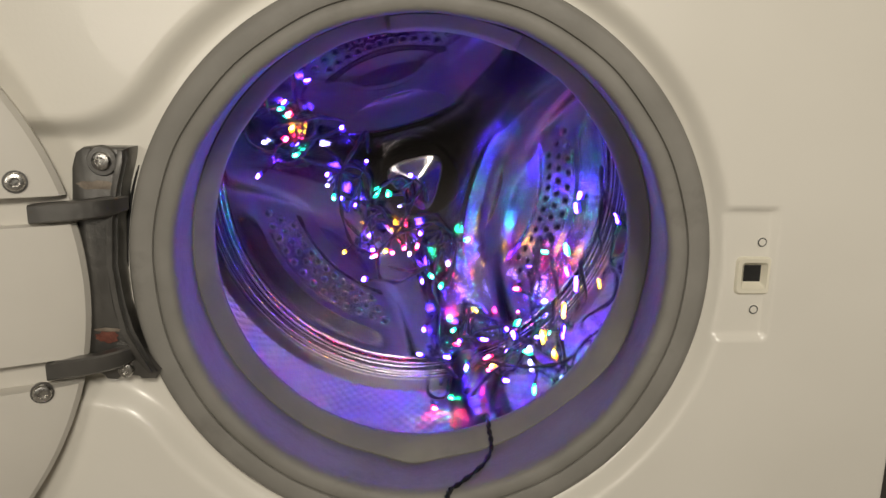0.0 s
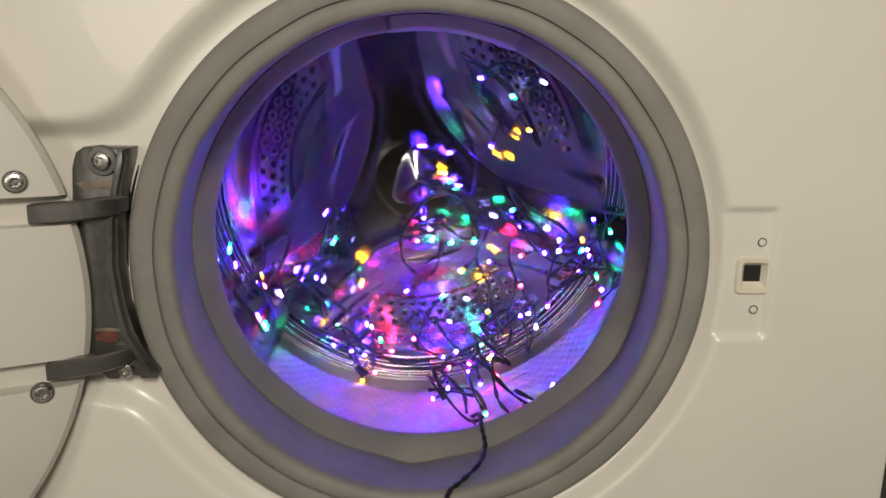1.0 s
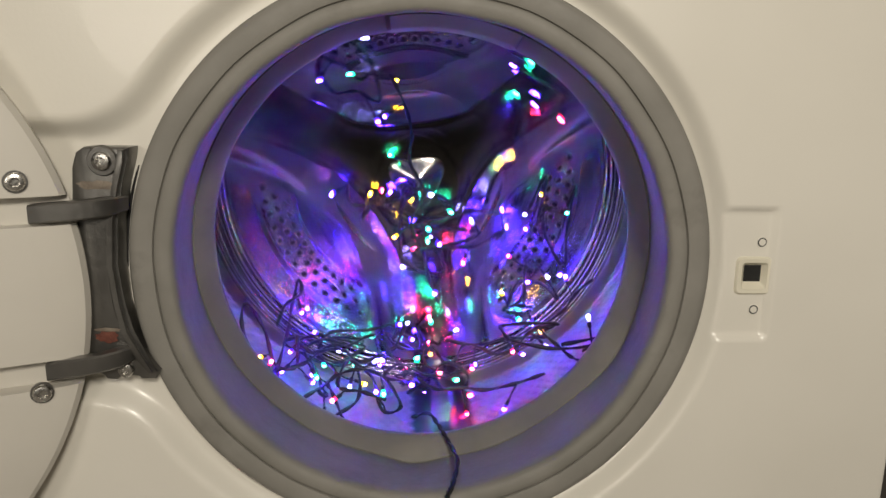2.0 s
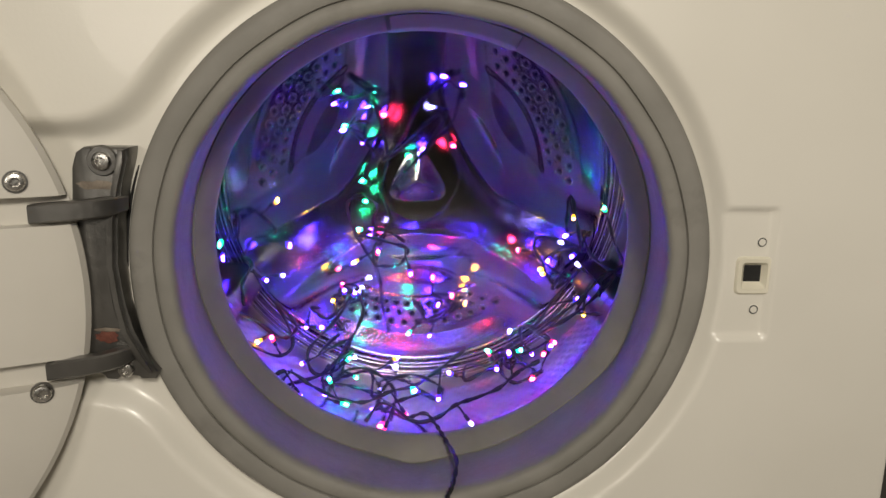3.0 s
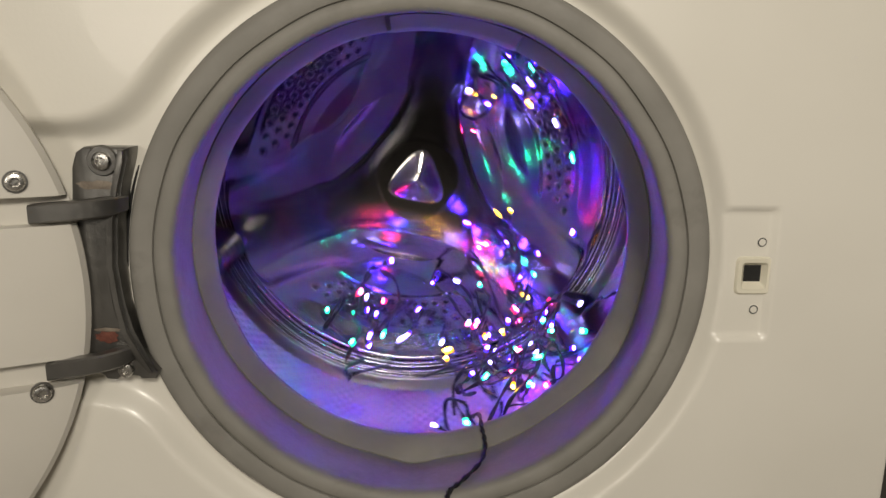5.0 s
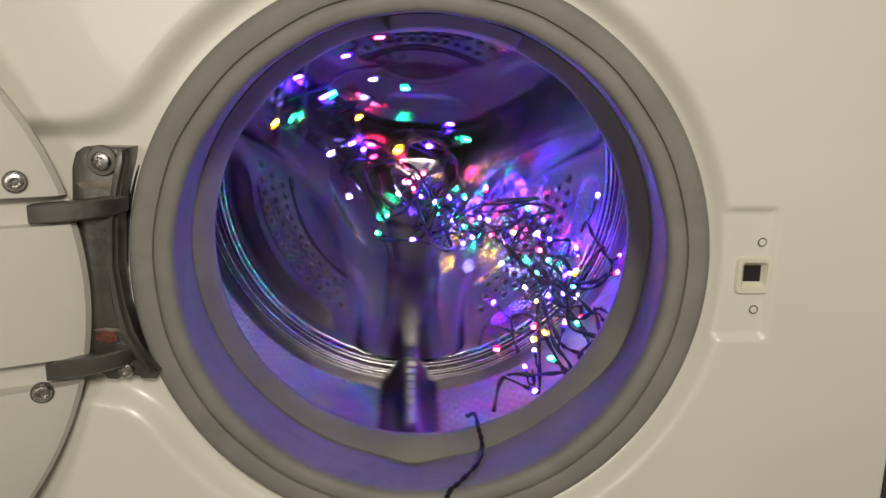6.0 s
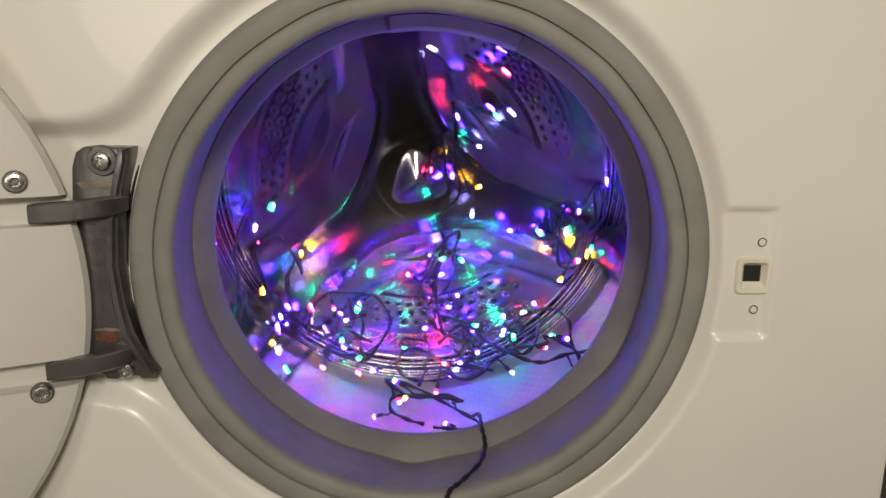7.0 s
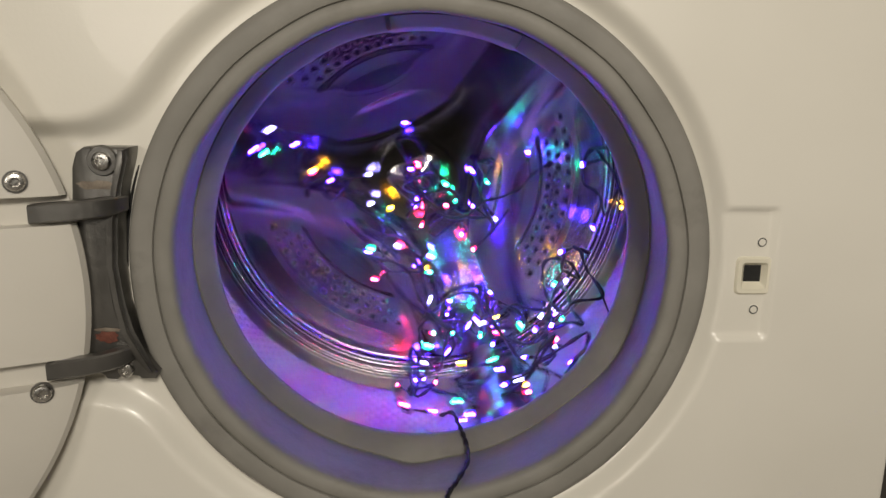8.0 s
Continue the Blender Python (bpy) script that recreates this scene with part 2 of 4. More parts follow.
def build_gasket():
    prof = [(0.1670, 0.016), (0.1706, 0.013), (0.1711, 0.006), (0.1704, 0.003), (0.1686, 0.0012), (0.1655, 0.0007), (0.1618, 0.0010), (0.1590, 0.0014), (0.1573, 0.0021), (0.1568, 0.0040), (0.1563, 0.0024),
            (0.1552, 0.0016), (0.1520, 0.0014), (0.1485, 0.0020), (0.1466, 0.0036), (0.1456, 0.0070), (0.1466, 0.014), (0.1482, 0.024), (0.1500, 0.038), (0.1518, 0.050), (0.1535, 0.060),
            (0.1540, 0.0652), (0.1541, 0.0668), (0.1536, 0.0668), (0.1531, 0.0663), (0.1500, 0.0708), (0.1470, 0.0765), (0.1449, 0.0808), (0.1440, 0.0838), (0.1445, 0.0875), (0.1470, 0.092), (0.1530, 0.097), (0.1600, 0.099), (0.1640, 0.088)]

    def shift(a, j):
        if 19 <= j <= 25:
            k = (0.3, 0.8, 1, 1, 1, 1, 0.5)[j - 19]
            dr = 0.0040 * bump_at(a, 267, 6) + 0.0022 * bump_at(a, 330, 10) - 0.0025 * bump_at(a, 308, 14) - 0.0012 * bump_at(a, 225, 25) + 0.0012 * bump_at(a, 20, 20)
            return dr * k, 0
        w = 0.00035 * math.sin(7 * a + 1) + 0.0003 * math.sin(17 * a)
        return (w, w) if 3 < j < 30 else (0, 0)
    me = lathe("door_gasket", prof, 288, 0.0, shift)
    # the front fold sits a touch off the axis
    for v in me.vertices:
        k = 1 - float(smoothstep(0.014, 0.05, v.co.y))
        v.co.x -= 0.0012 * k
        v.co.z += 0.0008 * k
    me.set_sharp_from_angle(angle=radians(40))
    gasket = part("door_gasket", me, M_RUBBER, machine, "grey rubber door gasket with folds and a lip", OFF)
    # the moulded pad inside the top of the lip
    pad = [(0.1532, 0.0480), (0.1505, 0.0420), (0.1492, 0.0410), (0.1440, 0.0520), (0.1432, 0.0535), (0.1427, 0.0560), (0.1427, 0.0800), (0.1436, 0.0845)]
    pts = np.zeros((32, len(pad), 3))
    for i in range(32):
        a = radians(66 + 34 * i / 31)
        e = min(1, min(i, 31 - i) / 1.2)
        for j, (r, y) in enumerate(pad):
            r, y = r + 0.0012 * (1 - e), y + (0.0835 - y) * 0.6 * (1 - e)
            pts[i, j] = (r * math.cos(a), y, r * math.sin(a))
    me = grid("gasket_pad", pts, flip=True)
    me.set_sharp_from_angle(angle=radians(40))
    part("gasket_pad", me, M_RUBBER, gasket)


build_gasket()


def star_field(x, z):
    """Smooth distance from the three arms of the star pressed into the drum's back; the arms point to 30, 150 and 270 degrees."""
    k, total = 0.060, 0.0
    for deg in (30, 150, 270):
        c, s = math.cos(radians(deg)), math.sin(radians(deg))
        along, across = x * c + z * s, np.abs(-x * s + z * c)
        d = np.where(along > 0, across, np.hypot(x, z))
        total = total + np.exp(-d / k)
    return -k * np.log(total)


def back_relief(x, z):
    """Height of the drum's back towards the door."""
    r, s = np.hypot(x, z), star_field(x, z)
    inner = np.interp(r, (0.06, 0.098, 0.115, 0.170, 0.21), (-0.0095, 0.0, 0.0075, 0.0225, 0.035))
    outer = np.interp(r, (0.10, 0.118, 0.130, 0.150, 0.182, 0.21), (0.027, 0.035, 0.041, 0.046, 0.053, 0.058))
    t = (s - inner) / (outer - inner)
    h = 0.028 * np.cos(0.5 * math.pi * np.clip((t + 0.8) / 1.8, 0, 1) ** 1.55)
    h = h + 0.0010 * np.exp(-((s - inner) / 0.0030) ** 2) + 0.0015 * np.exp(-((s - outer) / 0.0022) ** 2)
    h = h * (1 - smoothstep(0.214, 0.226, r))
    h = h - 0.0055 * smoothstep(outer, outer + 0.03, s) * (1 - smoothstep(0.180, 0.226, r))
    off = (np.degrees(np.arctan2(z, x)) - 30) % 120 - 60
    h = h + 0.0009 * smoothstep(0.143, 0.150, r) * (1 - smoothstep(0.186, 0.196, r)) * (1 - smoothstep(31, 35, np.abs(off)))
    h = h + 0.007 * np.exp(-((r - 0.2285) / 0.0032) ** 2) + 0.006 * np.exp(-((r - 0.2395) / 0.0028) ** 2) + 0.004 * np.exp(-((r - 0.247) / 0.002) ** 2)
    disc = 0.047 - r * (1 + 0.06 * np.cos(3 * (np.arctan2(z, x) - radians(30))))
    return h + 0.00018 * smoothstep(-0.0025, 0.0025, disc)


def hub_cap():
    """The polished three-cornered cap over the shaft, its corners along the arms."""
    n, m, reach, soft = 120, 22, 0.0250, 0.0060
    pts = np.zeros((n, m, 3))
    for i in range(n):
        a = 2 * math.pi * i / n
        edge = reach / (soft / 0.02 * math.log(sum(math.exp(math.cos(a - radians(d)) * 0.02 / soft) for d in (90, 210, 330))))
        for j in range(m):
            t = j / (m - 1)
            up = 0.0056 * (1 - t ** 1.25) ** 1.3 - 0.0003
            pts[i, j] = (edge * t * math.cos(a), -up - HUB_AT, edge * t * math.sin(a))
    return grid("hub_cap", pts, wrap=True)


HUB_AT = 0.0290


def build_drum():
    """The drum in its own space: the axis is y, the back lies at y = 0, a hole field is centred at 90 degrees."""
    # wall with small pressed dimples
    na, ny = 1040, 176
    a = np.linspace(0, 2 * math.pi, na, endpoint=False)
    y = np.linspace(-0.333, 0.0, ny)
    A, Y = np.meshgrid(a, y, indexing="ij")
    cell = np.cos(A * 130) * np.cos(Y * 2 * math.pi / 0.0190)
    fade = 1 - smoothstep(-0.045, -0.03, Y)
    rad = R_DRUM - 0.0048 * np.clip(cell * 1.3, -0.25, 1) * fade
    wall = np.stack([rad * np.cos(A), Y, rad * np.sin(A)], -1)
    me = grid("drum", wall, wrap=True)
    # a dark perforation in each hollow between the pads
    low = (cell * fade).reshape(-1)[np.array([p.vertices[:] for p in me.polygons])].mean(1) < -0.52
    me.materials.append(M_WALLSTEEL)
    me.materials.append(M_DARK)
    me.polygons.foreach_set("material_index", low.astype(np.int32))
    drum = part("drum", me, None, machine, "stainless steel drum with dimpled perforated wall")
    # back plate
    rs = np.concatenate([np.linspace(0.0005, 0.21, 190), np.linspace(0.2112, R_DRUM, 50)])
    an = np.linspace(0, 2 * math.pi, 600, endpoint=False)
    A, Rr = np.meshgrid(an, rs, indexing="ij")
    X, Z = Rr * np.cos(A), Rr * np.sin(A)
    back = np.stack([X, -back_relief(X, Z), Z], -1)
    part("back_plate", grid("back_plate", back, wrap=True), M_STEEL, drum, "polished steel back with a pressed three-armed star")
    part("hub_cap", hub_cap(), M_HUB, drum, "polished three-cornered cap over the shaft")
    # front ring of the drum
    prof = [(R_DRUM, -0.333), (0.249, -0.338), (0.24, -0.340), (0.17, -0.340), (0.163, -0.338), (0.160, -0.333)]
    part("front_ring", lathe("front_ring", prof, 96), M_STEEL, drum)
    # lifters on the wall, one at the end of each arm
    n, m = 121, 15
    pts = np.zeros((n, m, 3))
    for i in range(n):
        t = i / (n - 1)
        yy = -0.262 + 0.245 * t
        hgt = 0.046 * float(smoothstep(0, 0.16, t)) * (1 - 0.25 * float(smoothstep(0.85, 1.0, t)))
        for j in range(m):
            u = j / (m - 1) * 2 - 1
            rib = 0.0016 * max(0.0, math.cos(2 * math.pi * 12 * t)) ** 6 * (1 - smoothstep(0.10, 0.28, abs(u)))
            pts[i, j] = (0.044 * u * (0.75 + 0.25 * (1 - abs(u))), yy, -(R_DRUM - 0.001) + hgt * (1 - smoothstep(0.12, 1.0, abs(u))) + 0.0035 * u * u + rib)
    lifter = grid("lifter", pts)
    for k in range(3):
        part("lifter", lifter, M_LIFTER, drum, m=pose(0, 0, 0, 0, 120 * k, 0))
    # hole fields: a raised rim round each dark hole
    bm = bmesh.new()
    rings = [(0.0056, 0.0006), (0.0051, -0.0003), (0.0046, -0.0009), (0.0041, -0.0010), (0.0037, -0.0004), (0.0036, 0.0004)]
    vs = [[bm.verts.new((r * math.cos(2 * math.pi * i / 12), yy, r * math.sin(2 * math.pi * i / 12))) for i in range(12)] for r, yy in rings]
    for p, q in zip(vs, vs[1:]):
        for i in range(12):
            bm.faces.new((p[i], p[(i + 1) % 12], q[(i + 1) % 12], q[i])).material_index = 0
    bm.faces.new(vs[-1]).material_index = 1
    hole = from_bm("hole", bm, True)
    hole.materials.append(M_HUB)
    hole.materials.append(M_DARK)
    for k in range(3):
        for r, count, step in ((0.1555, 11, 4.8), (0.1675, 12, 5.1), (0.1795, 13, 5.3)):
            for i in range(count):
                deg = 90 + 120 * k + (i - (count - 1) / 2) * step
                x, z = r * math.cos(radians(deg)), r * math.sin(radians(deg))
                part("hole", hole, None, drum, m=pose(x, -float(back_relief(np.array(x), np.array(z))) - 0.0006, z))
    return drum


drum = build_drum()


def screw(parent, x, y, z, r=0.0052, tilt=None):
    """A pan-head screw with a star recess, facing the front."""
    bm = bmesh.new()
    rings = [(r, 0.0), (r, -0.0012), (r * 0.86, -0.0024), (r * 0.62, -0.0028), (r * 0.5, -0.0028)]
    n = 24
    vs = [[bm.verts.new((q * math.cos(2 * math.pi * i / n), yy, q * math.sin(2 * math.pi * i / n))) for i in range(n)] for q, yy in rings]
    star = [bm.verts.new((r * (0.44 if i % 4 < 2 else 0.32) * math.cos(2 * math.pi * i / n), -0.0008, r * (0.44 if i % 4 < 2 else 0.32) * math.sin(2 * math.pi * i / n))) for i in range(n)]
    vs.append(star)
    for p, q in zip(vs, vs[1:]):
        for i in range(n):
            bm.faces.new((p[i], p[(i + 1) % n], q[(i + 1) % n], q[i]))
    bm.faces.new(star)
    m = Matrix.Translation((x, y, z)) @ (tilt or Matrix())
    return part("screw", bm, M_SCREW, parent, "torx screw" if not tilt else "", m)


def build_hinge():
    y0, y1 = -0.004, 0.012
    outline = [(-0.1975, 0.040), (-0.1962, 0.060), (-0.1935, 0.0685), (-0.189, 0.0715), (-0.1647, 0.0715), (-0.1654, 0.066), (-0.1694, 0.052), (-0.1737, 0.030), (-0.1755, 0.005), (-0.1744, -0.018), (-0.1707, -0.034),
               (-0.1647, -0.048), (-0.1567, -0.0590), (-0.1592, -0.0635), (-0.1672, -0.0635), (-0.1694, -0.0595), (-0.1797, -0.0600), (-0.181, -0.0640), (-0.187, -0.0635), (-0.1895, -0.0580), (-0.1965, -0.0545), (-0.2, -0.040), (-0.2, 0.02)]
    hinge = part("hinge", prism_bm(outline, y0, y1, 0.0014), M_HINGE, machine, "worn grey cast metal door hinge with rust spots", OFF)
    # raised boss round the upper screw and rib along the edge
    bm = bmesh.new()
    bmesh.ops.create_cone(bm, cap_ends=True, segments=28, radius1=0.0088, radius2=0.0078, depth=0.0016, matrix=Matrix.Translation((-0.179, y0 - 0.0004, 0.064)) @ pose(0, 0, 0, 90))
    part("boss", bm, M_HINGE, hinge)
    rib = [(-0.1697, 0.0705), (-0.1660, 0.0705), (-0.1672, 0.064), (-0.1712, 0.050), (-0.1754, 0.030), (-0.1772, 0.005), (-0.1760, -0.018), (-0.1722, -0.034), (-0.1662, -0.048), (-0.1584, -0.058),
           (-0.1612, -0.0592), (-0.1692, -0.049), (-0.1752, -0.034), (-0.1790, -0.018), (-0.1802, 0.005), (-0.1784, 0.030), (-0.1740, 0.050)]
    part("rib", prism_bm(rib, y0 - 0.0035, y0 + 0.001, 0.0009), M_HINGE, hinge)
    screw(hinge, -0.179, y0 - 0.0012, 0.064)
    screw(hinge, -0.1752, y0 - 0.0004, -0.0572, 0.0046)
    # stains lying on the casting
    for name, mat, cx, cz, w, h, seed in (("rust_stain", M_RUST, -0.1842, -0.0372, 0.0070, 0.0040, 3), ("worn_patch", M_CHIP, -0.184, 0.0505, 0.0105, 0.0028, 5), ("rust_edge", M_CHIP, -0.1838, -0.0330, 0.0090, 0.0014, 8)):
        rnd = random.Random(seed)
        bm = bmesh.new()
        ring = [bm.verts.new((cx + w * math.cos(t) * q, y0 - 0.0005, cz + h * math.sin(t) * q)) for t, q in ((2 * math.pi * i / 22, rnd.uniform(0.7, 1.1)) for i in range(22))]
        mid = bm.verts.new((cx, y0 - 0.0008, cz))
        for i in range(22):
            bm.faces.new((ring[i], ring[(i + 1) % 22], mid))
        part(name, bm, mat, hinge)
    # two arms that bend from the casting to the door
    for zc, x_end, drop in ((0.0405, -0.2135, -0.0008), (-0.0465, -0.2125, -0.0012)):
        path = [(-0.1712, 0.000), (-0.176, -0.008), (-0.184, -0.0135), (-0.194, -0.016), (-0.206, -0.017), (x_end, -0.0172)]
        pts = smooth_path([(x, y, zc + drop * i) for i, (x, y) in enumerate(path)], 5)
        bm = bmesh.new()
        loops = []
        for i, p in enumerate(pts):
            d = (pts[min(i + 1, len(pts) - 1)] - pts[max(i - 1, 0)]).normalized()
            nrm = Vector((d.y, -d.x, 0)).normalized()
            wide, thick = 0.0052 * (0.8 + 0.2 * min(1, i / 6)), 0.0042
            loops.append([bm.verts.new(p + nrm * (thick * u) + Vector((0, 0, wide * v))) for u, v in ((-1, -0.8), (-0.75, -1), (0.75, -1), (1, -0.8), (1, 0.8), (0.75, 1), (-0.75, 1), (-1, 0.8))])
        for p, q in zip(loops, loops[1:]):
            for i in range(8):
                bm.faces.new((p[i], p[(i + 1) % 8], q[(i + 1) % 8], q[i]))
        bm.faces.new(loops[0])
        bm.faces.new(loops[-1])
        part("hinge_arm", bm, M_HINGE, hinge, "grey metal hinge arm")


build_hinge()


def build_hinge_slot():
    """The dark gap between the hinge's strip of panel and the gasket."""
    pts = np.zeros((24, 4, 3))
    for i in range(24):
        a = radians(160 + 20 * i / 23)
        w = 0.0009 * math.sin(math.pi * (i + 0.5) / 24) ** 0.4
        for j, (r, y) in enumerate(((0.1742 - w, 0.0112), (0.1742 - w, 0.0106), (0.1742 + w, 0.0106), (0.1742 + w, 0.0112))):
            pts[i, j] = (-0.0012 + r * math.cos(a), y, 0.0008 + r * math.sin(a))
    part("hinge_slot", grid("hinge_slot", pts), M_DARK, machine, "narrow dark slot beside the hinge", OFF)


build_hinge_slot()


def cut(ob, cutters):
    """Takes the shapes of the cutters out of a mesh for good."""
    for c in cutters:
        mod = ob.modifiers.new("cut", "BOOLEAN")
        mod.object, mod.operation, mod.solver = c, "DIFFERENCE", "EXACT"
    bpy.context.view_layer.update()
    me = bpy.data.meshes.new_from_object(ob.evaluated_get(bpy.context.evaluated_depsgraph_get()))
    ob.modifiers.clear()
    ob.data = me
    for c in cutters:
        bpy.data.objects.remove(c)


DOOR_R = 0.204
# the open door: its own space has the rim's nearest point to the hinge at x = 0
DOOR_AT = pose(-0.1905, -0.006, -0.009, 0, 0, 24) @ pose(-DOOR_R, 0, 0)


def build_door():
    prof = [(0.10, 0.0), (0.118, 0.0), (0.128, -0.004), (0.150, -0.006), (0.192, -0.0055), (0.2005, -0.0035), (0.2035, 0.0), (0.204, 0.006), (0.2025, 0.018), (0.198, 0.024), (0.10, 0.026)]
    me = lathe("door", prof + prof[:1], 180)
    door = part("door", me, M_DOOR, None, "white plastic inner ring of the opened door")
    cutters = []
    for zc, w in ((0.0470, 0.0080), (-0.0450, 0.0080)):
        c = new("cutter", from_bm("cutter", box_bm(0.11, 0.22, -0.03, 0.006, zc - w, zc + w)))
        cutters.append(c)
    cut(door, cutters)
    door.data.polygons.foreach_set("use_smooth", [True] * len(door.data.polygons))
    door.data.set_sharp_from_angle(angle=radians(35))
    door.parent = machine
    door.matrix_basis = OFF @ DOOR_AT
    cover = [(0.0005, 0.012), (0.05, 0.0125), (0.101, 0.014), (0.101, 0.024), (0.05, 0.0262), (0.0005, 0.0265)]
    part("door_cover", lathe("door_cover", cover, 64), M_DOOR, door)
    for x, z in ((0.173, 0.0635), (0.175, -0.0545)):
        bm = bmesh.new()
        bmesh.ops.create_cone(bm, cap_ends=True, segments=28, radius1=0.0060, radius2=0.0060, depth=0.002, matrix=Matrix.Translation((x, -0.0056, z)) @ pose(0, 0, 0, 90))
        part("screw_cup", bm, M_HINGE, door)
        screw(door, x, -0.0066, z, 0.0050)


build_door()


def build_latch():
    # socket frame with sloping inner walls round a square hole
    cx, cz, yf = 0.1973, -0.0020, 0.0026
    half = (0.0115, 0.0118)
    hx, hz = cx + 0.0003, cz + 0.0008
    rings = [((cx, cz), half, 0.004), ((cx, cz), (half[0] - 0.0003, half[1] - 0.0003), yf), ((cx, cz), (half[0] - 0.0012, half[1] - 0.0012), yf - 0.0010), ((cx, cz), (half[0] - 0.0036, half[1] - 0.0036), yf - 0.0008),
             ((cx, cz), (half[0] - 0.0042, half[1] - 0.0042), yf + 0.0004), ((hx, hz), (0.0052, 0.0050), 0.0062)]
    bm = bmesh.new()
    loops = []
    for (ox, oz), (wx, wz), yy in rings:
        c = 0.25 * min(wx, wz) if wx > 0.0055 else 0.0004
        loops.append([bm.verts.new((ox + sx, yy, oz + sz)) for sx, sz in ((wx, wz - c), (wx - c * 0.3, wz - c * 0.3), (wx - c, wz), (-wx + c, wz), (-wx + c * 0.3, wz - c * 0.3), (-wx, wz - c), (-wx, -wz + c), (-wx + c * 0.3, -wz + c * 0.3), (-wx + c, -wz), (wx - c, -wz), (wx - c * 0.3, -wz + c * 0.3), (wx, -wz + c))])
    for p, q in zip(loops, loops[1:]):
        for i in range(12):
            bm.faces.new((p[i], p[(i + 1) % 12], q[(i + 1) % 12], q[i]))
    socket = part("latch_socket", bm, M_SOCKET, machine, "ivory plastic latch socket with a square hole", OFF)
    part("latch_hole", box_bm(hx - 0.0054, hx + 0.0054, 0.0060, 0.012, hz - 0.0052, hz + 0.0052), M_DARK, socket)
    for x, z in ((0.2004, 0.0186), (0.1994, -0.0233)):
        bm = bmesh.new()
        n = 28
        rings = [(0.0031, 0.0040), (0.0030, 0.0031), (0.0028, 0.0030), (0.0027, 0.0033), (0.0022, 0.0033), (0.0021, 0.0028), (0.0004, 0.0027)]
        vs = [[bm.verts.new((x + r * math.cos(2 * math.pi * i / n), yy, z + r * math.sin(2 * math.pi * i / n))) for i in range(n)] for r, yy in rings]
        for k, (p, q) in enumerate(zip(vs, vs[1:])):
            for i in range(n):
                bm.faces.new((p[i], p[(i + 1) % n], q[(i + 1) % n], q[i])).material_index = 1 if k in (2, 3, 4) else 0
        bm.faces.new(vs[-1])
        part("screw_cap", bm, (M_PANEL, M_DARK), machine, "small round screw cap", OFF)


build_latch()

# ---- the string of lights ----
string_lights = tagged(new("string_lights"), "tangled black cable of multicoloured glowing fairy lights in the drum", "string lights")


def led_mesh(core, fringe, lead):
    """A small light on its lead: dark wire and socket, glowing collar for the coloured halo, bright core; it points
    along +z from the cable at 0.
    """
    b = lead
    rings = [(0.0011, 0.0, 2), (0.0010, b * 0.5, 2), (0.0010, b - 0.001, 2), (0.0019, b, 2), (0.0020, b + 0.0062, 2), (0.0015, b + 0.0063, 1), (0.0017, b + 0.0092, 1), (0.0017, b + 0.0094, 0), (0.0018, b + 0.0110, 0), (0.0012, b + 0.0119, 0)]
    n, verts, faces, mats = 7, [], [], []
    for k, (r, z, _) in enumerate(rings):
        off = 0.0015 * math.sin(math.pi * min(1, z / b)) if k < 3 else 0
        verts += [(off + r * math.cos(2 * math.pi * i / n), r * math.sin(2 * math.pi * i / n), z) for i in range(n)]
    for k in range(len(rings) - 1):
        for i in range(n):
            faces.append((k * n + i, k * n + (i + 1) % n, (k + 1) * n + (i + 1) % n, (k + 1) * n + i))
            mats.append(rings[k + 1][2])
    faces.append(tuple((len(rings) - 1) * n + i for i in range(n)))
    mats.append(0)
    me = mesh_of("led", verts, faces)
    for one in (core, fringe, M_WIRE):
        me.materials.append(one)
    me.polygons.foreach_set("material_index", mats)
    return me


LED_MESHES = [[led_mesh(a, b, lead) for lead in (0.008, 0.014, 0.02)] for a, b in LED_MATS]
LED_ORDER = (0, 1, 0, 2, 4, 0, 3, 0, 1, 4, 0, 2, 0, 4, 0, 3, 1, 0, 2)


